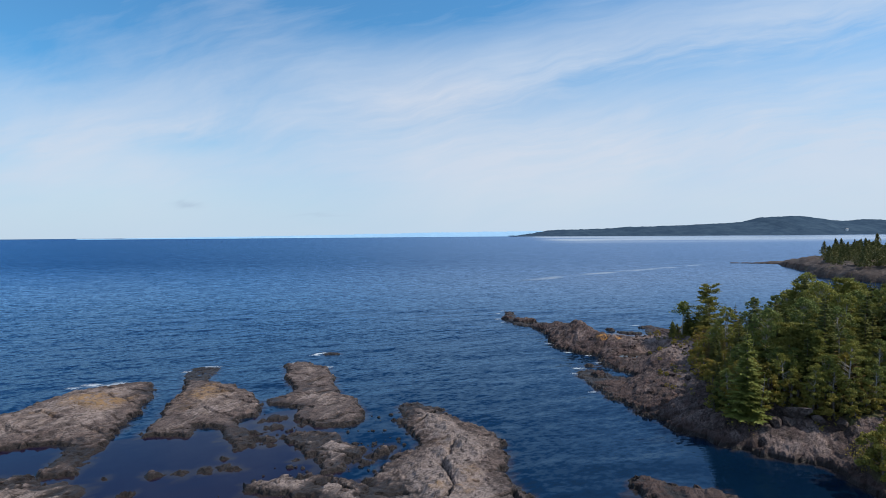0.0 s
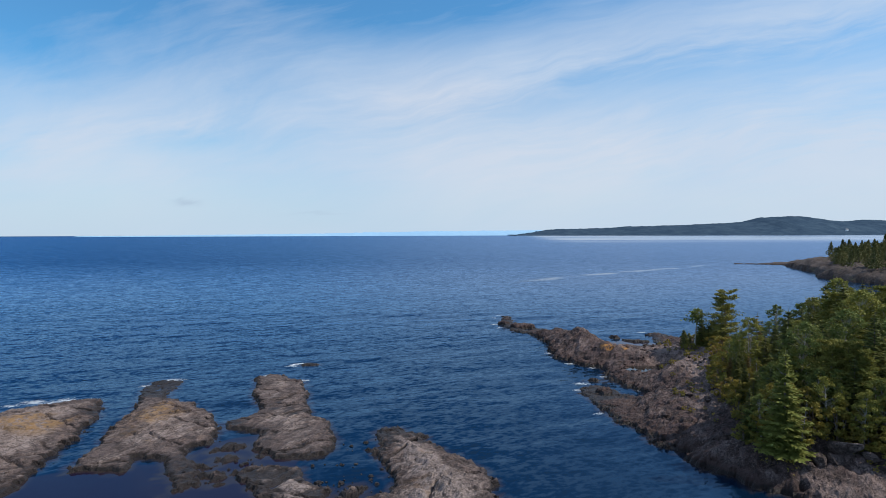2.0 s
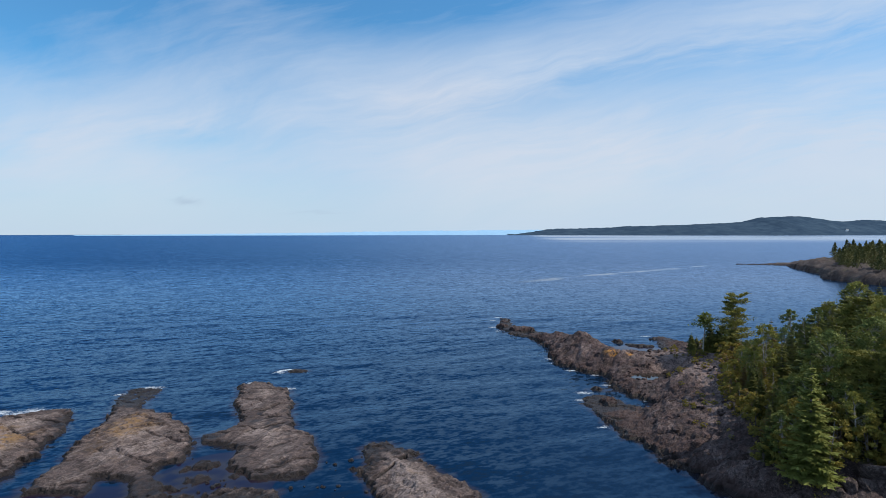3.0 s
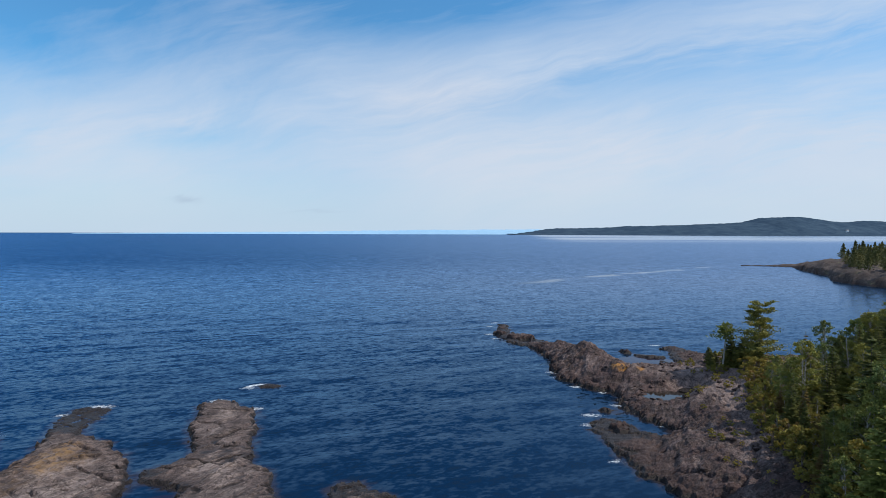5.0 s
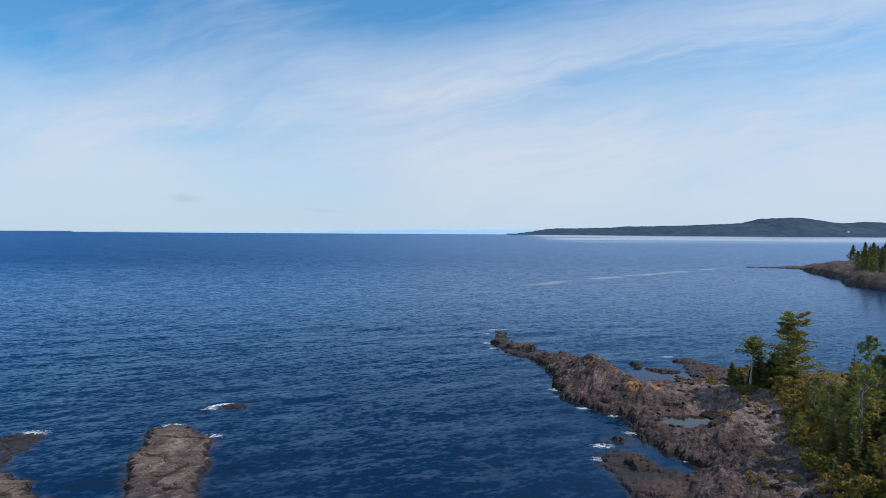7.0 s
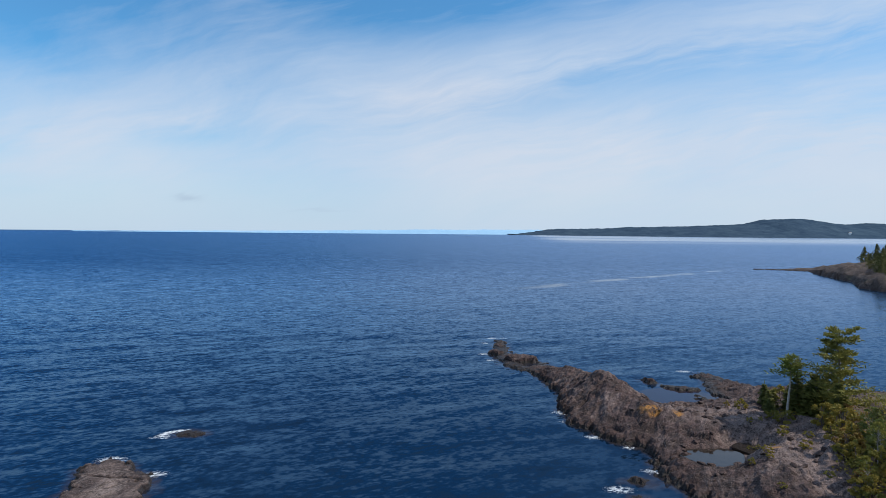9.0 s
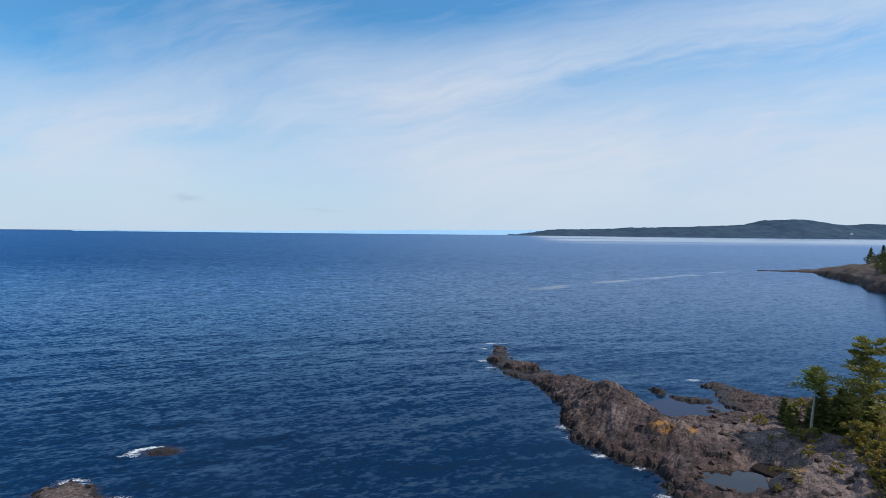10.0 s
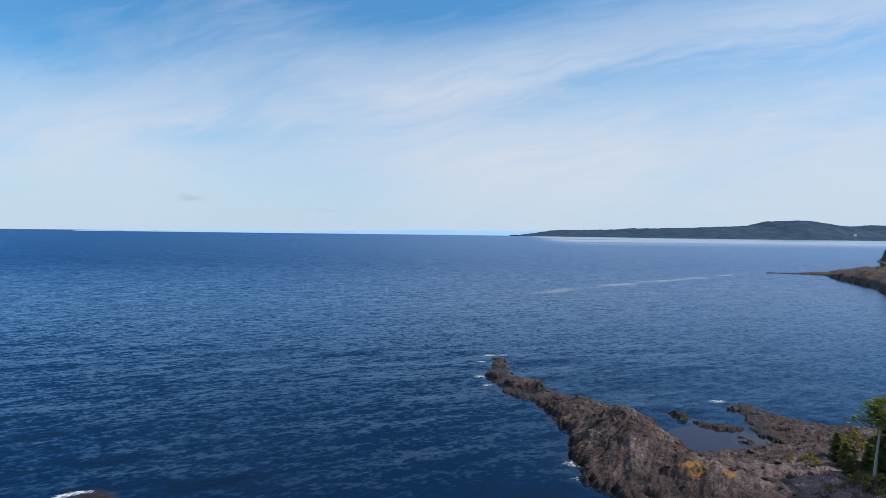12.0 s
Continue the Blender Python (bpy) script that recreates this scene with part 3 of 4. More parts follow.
EDGE = [(45.5, 113), (43.5, 100), (41, 96), (36, 86), (33, 79), (31.5, 70), (29, 64.5), (28.8, 61), (30.6, 59.2), (33, 61.6), (35.2, 61), (36.4, 58.8), (38.5, 57.6), (41, 57.5), (43.5, 58.5), (46, 56), (44, 52), (39, 52.2), (36.6, 51.4), (35, 49.6), (35, 44), (36, 40), (60, 36), (108, 60), (108, 100), (80, 114), (62, 118)]
FIELDS = {"inland": lambda x, y: np.maximum(smooth(inside(x, y, POINT.outline), 4, 10) * smooth(y, 116, 106) * (0.45 + 0.55 * smooth(y, 74, 88)), np.exp(-((x - 32.6) ** 2 + (y - 55.4) ** 2) / 8)), "turf": lambda x, y: smooth(inside(x, y, EDGE) + 5 * (fbm(x / 4, y / 4, 5, 3) - 0.5), -1.5, 1.5)}
tagged(height_mesh("ground", POINT, (12, 28, 112, 170), 0.23, MAT_SHORE, shade=False, fields=FIELDS), "rugged brown bedrock headland with cracked beds above the lake", "rock", kind="structure")
FAR_FIELDS = {"turf": lambda x, y: 0.75 * smooth(inside(x, y, FAR_POINT.outline) + 14 * (fbm(x / 12, y / 12, 9, 3) - 0.5), 11, 24)}
LABELS = {
    "A": "long brown rock islet with orange lichen on its crest", "B": "brown rock islet with ochre lichen and small rock pools",
    "C": "narrow brown rock islet with a foam-washed outer tip", "D": "broad pale brown rock tongue rising out of the lake",
    "C2": "low flat brown rock shelf between still pools", "E": "low brown rock ledge at the mouth of the inlet",
    "F": "low broken brown rock shelf beside still water", "G": "low scattered brown rock shelf awash in still water",
    "reef_1": "dark submerged rock with a breaking wave over it", "reef_2": "small dark rock at the lagoon's mouth",
    "reef_3": "low dark rock ledge closing off the lagoon",
}
# Painted brightness per islet: amount, then start and end inward from the outline.
PALER = {"A": (0.5, 1.2, 4.0), "B": (0.5, 1.2, 4.0), "C": (0.5, 1.2, 3.5), "D": (1.0, 1.2, 3.8), "C2": (0.9, 0.2, 1.4), "F": (0.9, 0.2, 1.4), "G": (0.9, 0.2, 1.4)}


def paler_field(rock, most, near, far):
    """Paler tone inward from the outline: sunlit brightness put into the rock's colour."""
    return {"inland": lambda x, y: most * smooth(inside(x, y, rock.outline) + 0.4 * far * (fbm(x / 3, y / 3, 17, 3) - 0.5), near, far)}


for key, (rock, box) in ISLETS.items():
    tagged(height_mesh("rock_reef" if key.startswith("reef") else "small_rock" if key.startswith("knob") else "rock_islet", rock, box, 0.18, MAT_ISLAND if key[0] in "ABCDFGk" else MAT_SHORE, shade=False, fields=paler_field(rock, *PALER[key]) if key in PALER else None), LABELS.get(key, "small low brown rock in still water" if key.startswith("knob") else "dark wave-washed rock off the headland"), "rock", "rocks in the lake")
tagged(height_mesh("far_headland", FAR_POINT, (165, 178, 560, 440), 1.6, MAT_FAR, -2, fields=FAR_FIELDS), "bare brown rock headland across the bay, wooded on top", "headland", kind="structure")

# ------------------------------------------------------------------ water
FOAM = [(-45.4, 87.3, 1.7), (-42.2, 88.2, 1.5), (-47.2, 85.6, 1.0), (-42.8, 86.6, 1.98), (-39.4, 88.0, 1.62), (-33.4, 98.4, 1.62), (-35.6, 95, 0.9), (-20.6, 100.8, 1.35), (-15.4, 97.4, 1.08), (22.2, 94.2, 1.15), (20.8, 90.6, 0.86), (20.6, 80, 0.72), (22, 115.6, 1.08), (22, 112, 1.01), (23.4, 107, 0.94), (26, 104, 0.72), (26.2, 98, 0.94), (28.6, 90, 0.65), (16.6, 150, 1.3), (17, 145, 0.94), (19.2, 166, 1.3), (17.4, 160, 0.86), (21.4, 166, 0.86), (44.6, 137.2, 1.15)]


def build_water():
    fine_x, fine_y = np.arange(-62, 62.1, 0.5), np.arange(34, 172.1, 0.5)
    grow = 0.5 * np.cumsum(1.13 ** np.arange(1, 66))
    xs = np.concatenate([-62 - grow[::-1], fine_x, 62 + grow])
    ys = np.concatenate([34 - grow[:55][::-1], fine_y, 172 + grow])
    gx, gy = np.meshgrid(xs, ys)
    near = smooth(gx, -75, -58) * smooth(gx, 78, 60) * smooth(gy, 25, 38) * smooth(gy, 190, 165)
    depth = np.full(gx.shape, -9.0)
    foam = np.zeros(gx.shape)
    zone = near > 0
    for rock in ALL_ROCKS:
        depth[zone] = np.maximum(depth[zone], rock.height(gx[zone], gy[zone]))
    for fx, fy, fr in FOAM:
        foam = np.maximum(foam, np.exp(-(((gx - fx) / 1.4) ** 2 + (gy - fy) ** 2) / (fr * fr) * 0.6))
    # the wave that breaks on the sunken rock: a curved crest on its weather side and the wash that trails off
    bend, reach = np.arctan2(gy - 107.6, gx + 16.6), np.hypot((gx + 16.6) / 1.5, gy - 107.6)
    ring = np.exp(-(((reach - 1.55) / 0.55) ** 2)) * smooth(np.cos(bend - 2.7), -0.15, 0.75)
    foam = np.maximum(foam, 1.1 * ring)
    foam = np.maximum(foam, 1.0 * np.exp(-(((gx + 19.0) / 2.0) ** 2 + ((gy - 106.9 - 0.4 * (gx + 19.0)) / 0.8) ** 2)))
    foam = np.maximum(foam, 0.7 * np.exp(-(((gx + 15.0) / 0.9) ** 2 + ((gy - 106.7) / 0.35) ** 2)))
    u, v = gx * 0.91 + gy * 0.41, gy * 0.91 - gx * 0.41
    swell = 0.34 * (fbm(u / 17, v / 6.0, 131, 3) - 0.5)
    shelter = smooth(depth, -0.2, -1.6)
    for px, py, rx, ry in ((-22, 54, 17, 14), (-38, 57, 6, 7), (-15, 66, 7, 9), (38, 122, 7, 7)):
        shelter = shelter * smooth(((gx - px) / rx) ** 2 + ((gy - py) / ry) ** 2, 0.8, 1.6)
    z = swell * near * shelter
    co = np.stack([gx, gy, z], -1).reshape(-1, 3)
    ny, nx = gx.shape
    idx = np.arange(nx * ny).reshape(ny, nx)
    quads = np.stack([idx[:-1, :-1], idx[:-1, 1:], idx[1:, 1:], idx[1:, :-1]], -1).reshape(-1, 4)
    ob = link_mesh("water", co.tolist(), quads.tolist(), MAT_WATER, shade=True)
    for name, values in (("shallow", np.clip(1 + depth / 1.2, 0, 1)), ("foam", foam * smooth(depth, 0.5, 0.05))):
        at = ob.data.attributes.new(name, "FLOAT", "POINT")
        at.data.foreach_set("value", values.reshape(-1).astype(np.float32))
    tagged(ob, "deep blue rippled lake water with foam along the rocks", "lake", kind="structure")


build_water()


def rock_pool(x, y, rx, ry, z):
    """Rain water standing in a hollow of the rock."""
    mat, n = material("pool_water")
    s = n.vec("MULTIPLY", n.vec("SUBTRACT", n.noise(n.place(), 1.5, 2.0, out=1), (0.5, 0.5, 0.5)), (0.02, 0.02, 0.0))
    normal = n.vec("NORMALIZE", n.vec("ADD", n.node("ShaderNodeNewGeometry").outputs["Normal"], s))
    n.end(n.surface(n.mix(n.noise(n.place(), 0.7), (0.02, 0.016, 0.014), (0.03, 0.024, 0.02)), 0.06, normal, IOR=1.33))
    ring = [(x + rx * math.cos(a) * (1 + 0.15 * math.sin(3 * a)), y + ry * math.sin(a), z) for a in [k * math.pi / 16 for k in range(32)]]
    low = [(a, b, c - 0.5) for a, b, c in ring]
    ob = link_mesh("rock_pool", ring + low, [tuple(range(32)), tuple(range(63, 31, -1))] + [(i, i + 32, (i + 1) % 32 + 32, (i + 1) % 32) for i in range(32)], mat)
    tagged(ob, "still dark water standing in a rock hollow", "rock pool")


rock_pool(32.0, 99.2, 2.7, 2.8, 0.80)
rock_pool(36.6, 101.3, 1.6, 1.9, 0.80)

# ------------------------------------------------------------------ the far shore
def hill_material(name, a, b, scale):
    mat, n = material(name)
    p = n.place()
    g = n.add(n.mul(n.noise(p, scale, 4.0, 0.6), 0.6), n.mul(n.noise(p, scale * 7, 3.0, 0.7), 0.4))
    n.end(n.surface(n.mix(n.step(g, 0.4, 0.62), a, b), 1.0, None, Specular_IOR_Level=0.0))
    return mat


# Distance haze is painted in: blue tones in place of the woods' green.
MAT_HILL = hill_material("hazed_wooded_hill", (0.036, 0.062, 0.098), (0.058, 0.092, 0.13), 0.012)
# Thicker haze painted as the base colour: pale blue throughout.
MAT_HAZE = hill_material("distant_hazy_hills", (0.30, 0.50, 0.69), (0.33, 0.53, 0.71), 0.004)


def ridge_z(x, y, y_of, h_of, deep, seed):
    """Height of a range at x, y: it rises from its shore to a crest, with spurs and hollows."""
    s = (y - y_of(x)) / (0.8 * deep)
    up = math.sin(min(max(s, 0.0), 1.0) * 1.5708) ** 1.2 if s <= 1 else 1 - 0.6 * (s - 1)
    spur = 0.7 + 0.6 * float(fbm(np.array(x / 190), np.array(y / 260), seed, 4))
    return h_of(x) * up * (spur * (1 - max(s, 0) ** 3) + min(max(s, 0), 1) ** 3 if s < 1 else 1) - (2 if s <= 0 else 0)


def ridge(name, mat, label, x0, x1, y_of, h_of, deep, cols, seed, rows=14):
    """A range of hills, as a strip of ground with the tops of its woods."""
    verts, faces = [], []
    for i, x in enumerate(np.linspace(x0, x1, cols)):
        for j in range(rows):
            y = y_of(x) + deep * j / (rows - 1)
            wood = 5 * float(grain(np.array(x / 11.0), np.array(j * 3.3), seed + 9)) if j else 0
            verts.append((x, y, ridge_z(x, y, y_of, h_of, deep, seed) + wood))
    for i in range(cols - 1):
        for j in range(rows - 1):
            a = i * rows + j
            faces.append((a, a + rows, a + rows + 1, a + 1))
    return tagged(link_mesh(name, verts, faces, mat, shade=True), label, "hills", kind="structure")


HILL_X = (660, 930, 1300, 1400, 1700, 2150, 2250, 2460, 2620, 2780, 2970, 3120, 3800)
HILL_Z = (4, 42, 49, 58, 64, 86, 116, 124, 99, 84, 97, 86, 70)


def hill_height(x):
    return float(np.interp(x, HILL_X, HILL_Z)) + 5 * (float(fbm(np.array(x / 60), np.array(2.5), 3, 3)) - 0.5)


def hill_shore(x):
    return 3650 + 600 * (1 - float(smooth(x, 600, 1900)))


ridge("far_hills", MAT_HILL, "wooded hills on the far shore of the bay, tinted blue with haze", 600, 4200, hill_shore, hill_height, 810, 420, 5)
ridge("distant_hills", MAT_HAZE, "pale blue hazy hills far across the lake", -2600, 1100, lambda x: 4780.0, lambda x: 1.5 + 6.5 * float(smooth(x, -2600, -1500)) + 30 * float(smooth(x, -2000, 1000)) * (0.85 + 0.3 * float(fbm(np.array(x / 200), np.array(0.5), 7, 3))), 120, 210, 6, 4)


def far_house():
    """A white house on the wooded slope across the bay."""
    base = new("house")
    base.location = (2488, 3760, ridge_z(2488, 3760, hill_shore, hill_height, 810, 5) + 4)
    mat, n = material("white_siding")
    n.end(n.surface(n.mix(n.noise(n.place(), 2.0), (0.78, 0.78, 0.76), (0.82, 0.82, 0.8)), 0.7))
    roof, n = material("grey_roof_shingle")
    n.end(n.surface(n.mix(n.noise(n.place(), 3.0), (0.2, 0.2, 0.21), (0.26, 0.26, 0.27)), 0.9))
    w, d, h = 7, 5, 6
    link_mesh("wall", [(-w, -d, -8), (w, -d, -8), (w, d, -8), (-w, d, -8), (-w, -d, h), (w, -d, h), (w, d, h), (-w, d, h)], [(0, 1, 5, 4), (1, 2, 6, 5), (2, 3, 7, 6), (3, 0, 4, 7), (4, 5, 6, 7), (3, 2, 1, 0)], mat, base)
    link_mesh("roof", [(-w - 1, -d - 1, h), (w + 1, -d - 1, h), (w + 1, d + 1, h), (-w - 1, d + 1, h), (-w - 1, 0, h + 5), (w + 1, 0, h + 5)], [(0, 1, 5, 4), (2, 3, 4, 5), (1, 2, 5), (3, 0, 4), (3, 2, 1, 0)], roof, base)
    tagged(base, "small white house on the far wooded hillside", "house")


far_house()


# ------------------------------------------------------------------ trees and shrubs
class Pile:
    """Vertices and faces gathered for one mesh."""

    def __init__(self):
        self.v, self.f, self.count = [], [], 0

    def tube(self, pts, radii, sides=6):
        base = self.count
        for (x, y, z), r in zip(pts, radii):
            for k in range(sides):
                a = 2 * math.pi * k / sides
                self.v.append((x + r * math.cos(a), y + r * math.sin(a), z + (0.25 * r * math.sin(a))))
        self.count += len(pts) * sides
        for i in range(len(pts) - 1):
            for k in range(sides):
                a, b = base + i * sides + k, base + i * sides + (k + 1) % sides
                self.f.append((a, b, b + sides, a + sides))
        self.f.append(tuple(base + (len(pts) - 1) * sides + k for k in range(sides)))

    def leaves(self, centre, along, across, bend=None):
        """Diamond leaves: centre, half length vector and half width vector, all (n, 3)."""
        c, a, w = np.asarray(centre), np.asarray(along), np.asarray(across)
        if not len(c):
            return
        quad = np.stack([c - a, c + w - 0.1 * a, c + a, c - w - 0.1 * a], 1).reshape(-1, 3)
        base = self.count
        self.v.extend(quad.tolist())
        self.f.extend((np.arange(len(c) * 4).reshape(-1, 4) + base).tolist())
        self.count += len(c) * 4

    def mesh(self, name, mat):
        me = bpy.data.meshes.new(name)
        me.from_pydata(self.v, [], self.f)
        me.materials.append(mat)
        return me


def unit(v):
    return v / (np.linalg.norm(v, axis=-1, keepdims=True) + 1e-9)


def tree(name, trunk, crown, label, category):
    base = new(name)
    for part_name, me in (("trunk", trunk), ("crown", crown)):
        if me is not None:
            new(part_name, me).parent = base
    return tagged(base, label, category, "trees on the headland")


def spruce(h, r, leaf, label, seed, whorls=30, sprays=9, name="spruce_tree", bare=0.06):
    g = np.random.default_rng(seed)
    wood, green = Pile(), Pile()
    zs = np.linspace(-0.3, h, 8)
    wood.tube([(0.06 * h * 0.05 * math.sin(z), 0, z) for z in zs], 0.018 * h * (1 - zs / (h * 1.03)) + 0.012, 6)
    for i in range(whorls):
        s = (i + g.uniform(-0.3, 0.3)) / whorls
        z = h * (bare + (1 - bare) * s)
        reach = r * (1 - s) ** 0.85 * g.uniform(0.82, 1.12) + 0.08
        n = max(5, int(9 - 4 * s))
        for k in range(n):
            if g.random() < 0.07:
                continue
            az = 2 * math.pi * (k + g.uniform(-0.35, 0.35)) / n + i * 1.1
            ln = reach * g.uniform(0.7, 1.15)
            d = np.array([math.cos(az), math.sin(az), 0.0])
            side = np.array([-d[1], d[0], 0.0])
            droop = -0.22 + 0.35 * s + g.uniform(-0.1, 0.1)
            if ln > 0.5:
                wood.tube([(0, 0, z), tuple(d * ln * 0.9 + np.array([0, 0, z + droop * ln]))], (0.02, 0.006), 3)
            m = max(4, int(sprays * (0.4 + 0.9 * ln / r)))
            q = (np.arange(m) + g.uniform(0.1, 0.9, m)) / m
            ctr = d * (q * ln)[:, None]
            ctr[:, 2] = z + droop * ln * q + 0.14 * ln * q * q
            for sign in (-1, 1):
                wide = (0.16 + 0.34 * (1 - q)) * ln * 0.55 + 0.08
                a = unit(d * 0.75 + side * sign * 0.8 + g.normal(0, 0.16, (m, 3)) + np.array([0, 0, -0.14]))
                w = unit(np.cross(a, np.array([0, 0, 1.0]) + g.normal(0, 0.35, (m, 3))))
                green.leaves(ctr + a * wide[:, None] * 0.6, a * wide[:, None], w * (0.07 + 0.07 * g.random((m, 1))))
            green.leaves(ctr + [0, 0, 0.02], np.repeat(d[None] * 0.17, m, 0) + g.normal(0, 0.03, (m, 3)), np.repeat(side[None] * 0.07, m, 0) + g.normal(0, 0.02, (m, 3)))
    top = np.array([[0, 0, h + 0.1]])
    green.leaves(top, [[0, 0, 0.3]], [[0.04, 0, 0]])
    return tree(name, wood.mesh("trunk", BARK), green.mesh("crown", LEAF[leaf]), label, "tree")


def pine(h, r, label, seed, limbs=30, leaf="pine", start=0.14, tufts=2, bark=BARK):
    g = np.random.default_rng(seed)
    wood, green = Pile(), Pile()
    zs = np.linspace(-0.3, h * 0.97, 9)
    bend = lambda z: 0.25 * math.sin(z * 0.45)
    wood.tube([(bend(z), 0.1 * math.sin(z), z) for z in zs], 0.02 * h * (1 - zs / (h * 1.02)) + 0.02, 7)
    for i in range(limbs):
        s = (i + g.uniform(0, 0.8)) / limbs
        z = h * (start + (1 - start) * s)
        az = i * 2.4 + g.uniform(-0.5, 0.5)
        ln = r * (0.35 + 0.9 * math.sin(math.pi * min(1, 0.2 + s * 0.8)) ** 0.9 * (1 - 0.55 * s)) * g.uniform(0.42, 1.2)
        d = np.array([math.cos(az), math.sin(az), 0.0])
        p0 = np.array([bend(z), 0, z])
        p1 = p0 + d * ln * 0.55 + [0, 0, 0.05 * ln]
        p2 = p0 + d * ln + [0, 0, g.uniform(0.05, 0.4) * ln]
        wood.tube([tuple(p0), tuple(p1), tuple(p2)], (0.045, 0.03, 0.01), 4)
        for q in np.linspace(0.35, 1.0, 6):
            c = p0 * (1 - q) + p2 * q - [0, 0, 0.12 * ln * math.sin(q * math.pi) * 0.5]
            for _ in range(tufts):
                size = g.uniform(0.28, 0.5) * (0.7 + 0.5 * ln / r) * (1.1 - 0.55 * s)
                cc = c + np.append(g.normal(0, 0.33, 2) * ln * 0.45, g.normal(0.06, 0.06))
                m = 15
                off = g.normal(0, 1, (m, 3)) * [size, size, size * 0.28]
                a = unit(off * [0.8, 0.8, 0.2] + [0, 0, 0.14] + g.normal(0, 0.12, (m, 3)))
                w = unit(np.cross(a, g.normal(0, 1, (m, 3))))
                green.leaves(cc + off, a * g.uniform(0.16, 0.30, (m, 1)), w * 0.065)
    return tree("pine_tree", wood.mesh("trunk", bark), green.mesh("crown", LEAF[leaf]), label, "tree")


def broadleaf(h, r, label, seed, clumps=34, leaf="birch", bark=BIRCH_BARK, start=0.3, name="birch_tree", per=70, stems=1):
    g = np.random.default_rng(seed)
    wood, green = Pile(), Pile()
    tips = []
    for st in range(stems):
        lean = g.uniform(-0.12, 0.12, 2) * h * (1.2 if stems > 1 else 0.5)
        zs = np.linspace(-0.3, h * 0.86, 7)
        path = [np.array([lean[0] * (max(z, 0) / h) ** 1.4 + 0.07 * math.sin(z + st), lean[1] * (max(z, 0) / h) ** 1.4, z]) for z in zs]
        wood.tube([tuple(q) for q in path], 0.013 * h * (1 - zs / (h * 1.0)) + 0.015, 6)
        for k in range(clumps // stems):
            s = start + (1 - start) * (k + g.random()) / (clumps // stems)
            az = g.uniform(0, 2 * math.pi)
            round_ = math.sin(math.pi * (0.12 + 0.86 * (s - start) / (1 - start))) ** 0.7
            ln = r * round_ * math.sqrt(g.uniform(0.12, 1.0))
            z0 = min(h * s * 0.9, h * 0.84)
            root = np.array([lean[0] * (z0 / h) ** 1.4, lean[1] * (z0 / h) ** 1.4, z0 - 0.25 * ln])
            tip = np.array([root[0] + math.cos(az) * ln, root[1] + math.sin(az) * ln, h * s])
            wood.tube([tuple(root), tuple(root * 0.45 + tip * 0.55 + [0, 0, 0.08]), tuple(tip)], (0.028, 0.016, 0.006), 3)
            tips.append(tip)
    for tip in tips:
        size = g.uniform(0.24, 0.52) * r / 1.8
        m = int(per * g.uniform(0.7, 1.2))
        off = unit(g.normal(0, 1, (m, 3))) * (g.random((m, 1)) ** 0.45) * [size, size, size * 0.6]
        a = unit(g.normal(0, 1, (m, 3)) + [0, 0, -0.3])
        w = unit(np.cross(a, g.normal(0, 1, (m, 3)) + [0, 0, 0.8]))
        green.leaves(tip + off, a * g.uniform(0.07, 0.14, (m, 1)), w * g.uniform(0.05, 0.09, (m, 1)))
    return tree(name, wood.mesh("trunk", bark), green.mesh("crown", LEAF[leaf]), label, "tree" if h > 2.6 else "shrub")


def stand(ob, x, y, scale=1.0, turn=0.0, sink=0.15, lean=0.0):
    ob.matrix_basis = pose(x, y, ground_z(x, y) - sink, lean, 0, turn) @ Matrix.Diagonal((scale, scale, scale, 1))


def again(ob, x, y, scale, turn, sink=0.15):
    c = copy_thing(ob, pose(x, y, ground_z(x, y) - sink, 0, 0, turn))
    c.scale = (scale, scale, scale)
    return c


rnd = random.Random(7)
SPRUCES = [spruce(9.0, 2.1, "spruce", "dark green spruce with drooping boughs", 1), spruce(8.2, 1.5, "spruce", "slender dark green forest spruce", 2, whorls=28), spruce(9.5, 2.4, "spruce", "broad dark green forest spruce", 3, whorls=32)]
RUSTY = spruce(6.6, 1.5, "rusty_spruce", "rust-tinged spruce with thin boughs", 4, whorls=22)
PALE = spruce(8.2, 2.2, "pale_spruce", "bright yellow-green spruce at the forest's edge", 5, whorls=30, sprays=11)
SAPLING = spruce(2.6, 0.8, "spruce", "small dark spruce sapling among the rocks", 6, whorls=14, sprays=5)
PINE = pine(9.0, 3.1, "tall olive-green pine with layered limbs", 8, limbs=33)
PINES = [pine(8.4, 2.4, "olive-green pine in the wood", 9, limbs=32), pine(7.5, 2.6, "wide olive-green pine in the wood", 10, limbs=30)]
LONE = pine(5.8, 1.0, "thin lone pine with a small flat crown", 11, limbs=9, leaf="pale_spruce", start=0.68, tufts=1, bark=BIRCH_BARK)
BIRCHES = [broadleaf(8.2, 2.1, "green birch with a pale trunk", 12, clumps=60), broadleaf(7.4, 1.9, "green birch with several pale stems", 13, clumps=60, stems=2), broadleaf(9.0, 2.3, "tall green aspen in the forest", 14, clumps=70, start=0.35), broadleaf(5.2, 1.7, "young birch with yellowing leaves", 18, clumps=44, leaf="bush", start=0.2)]
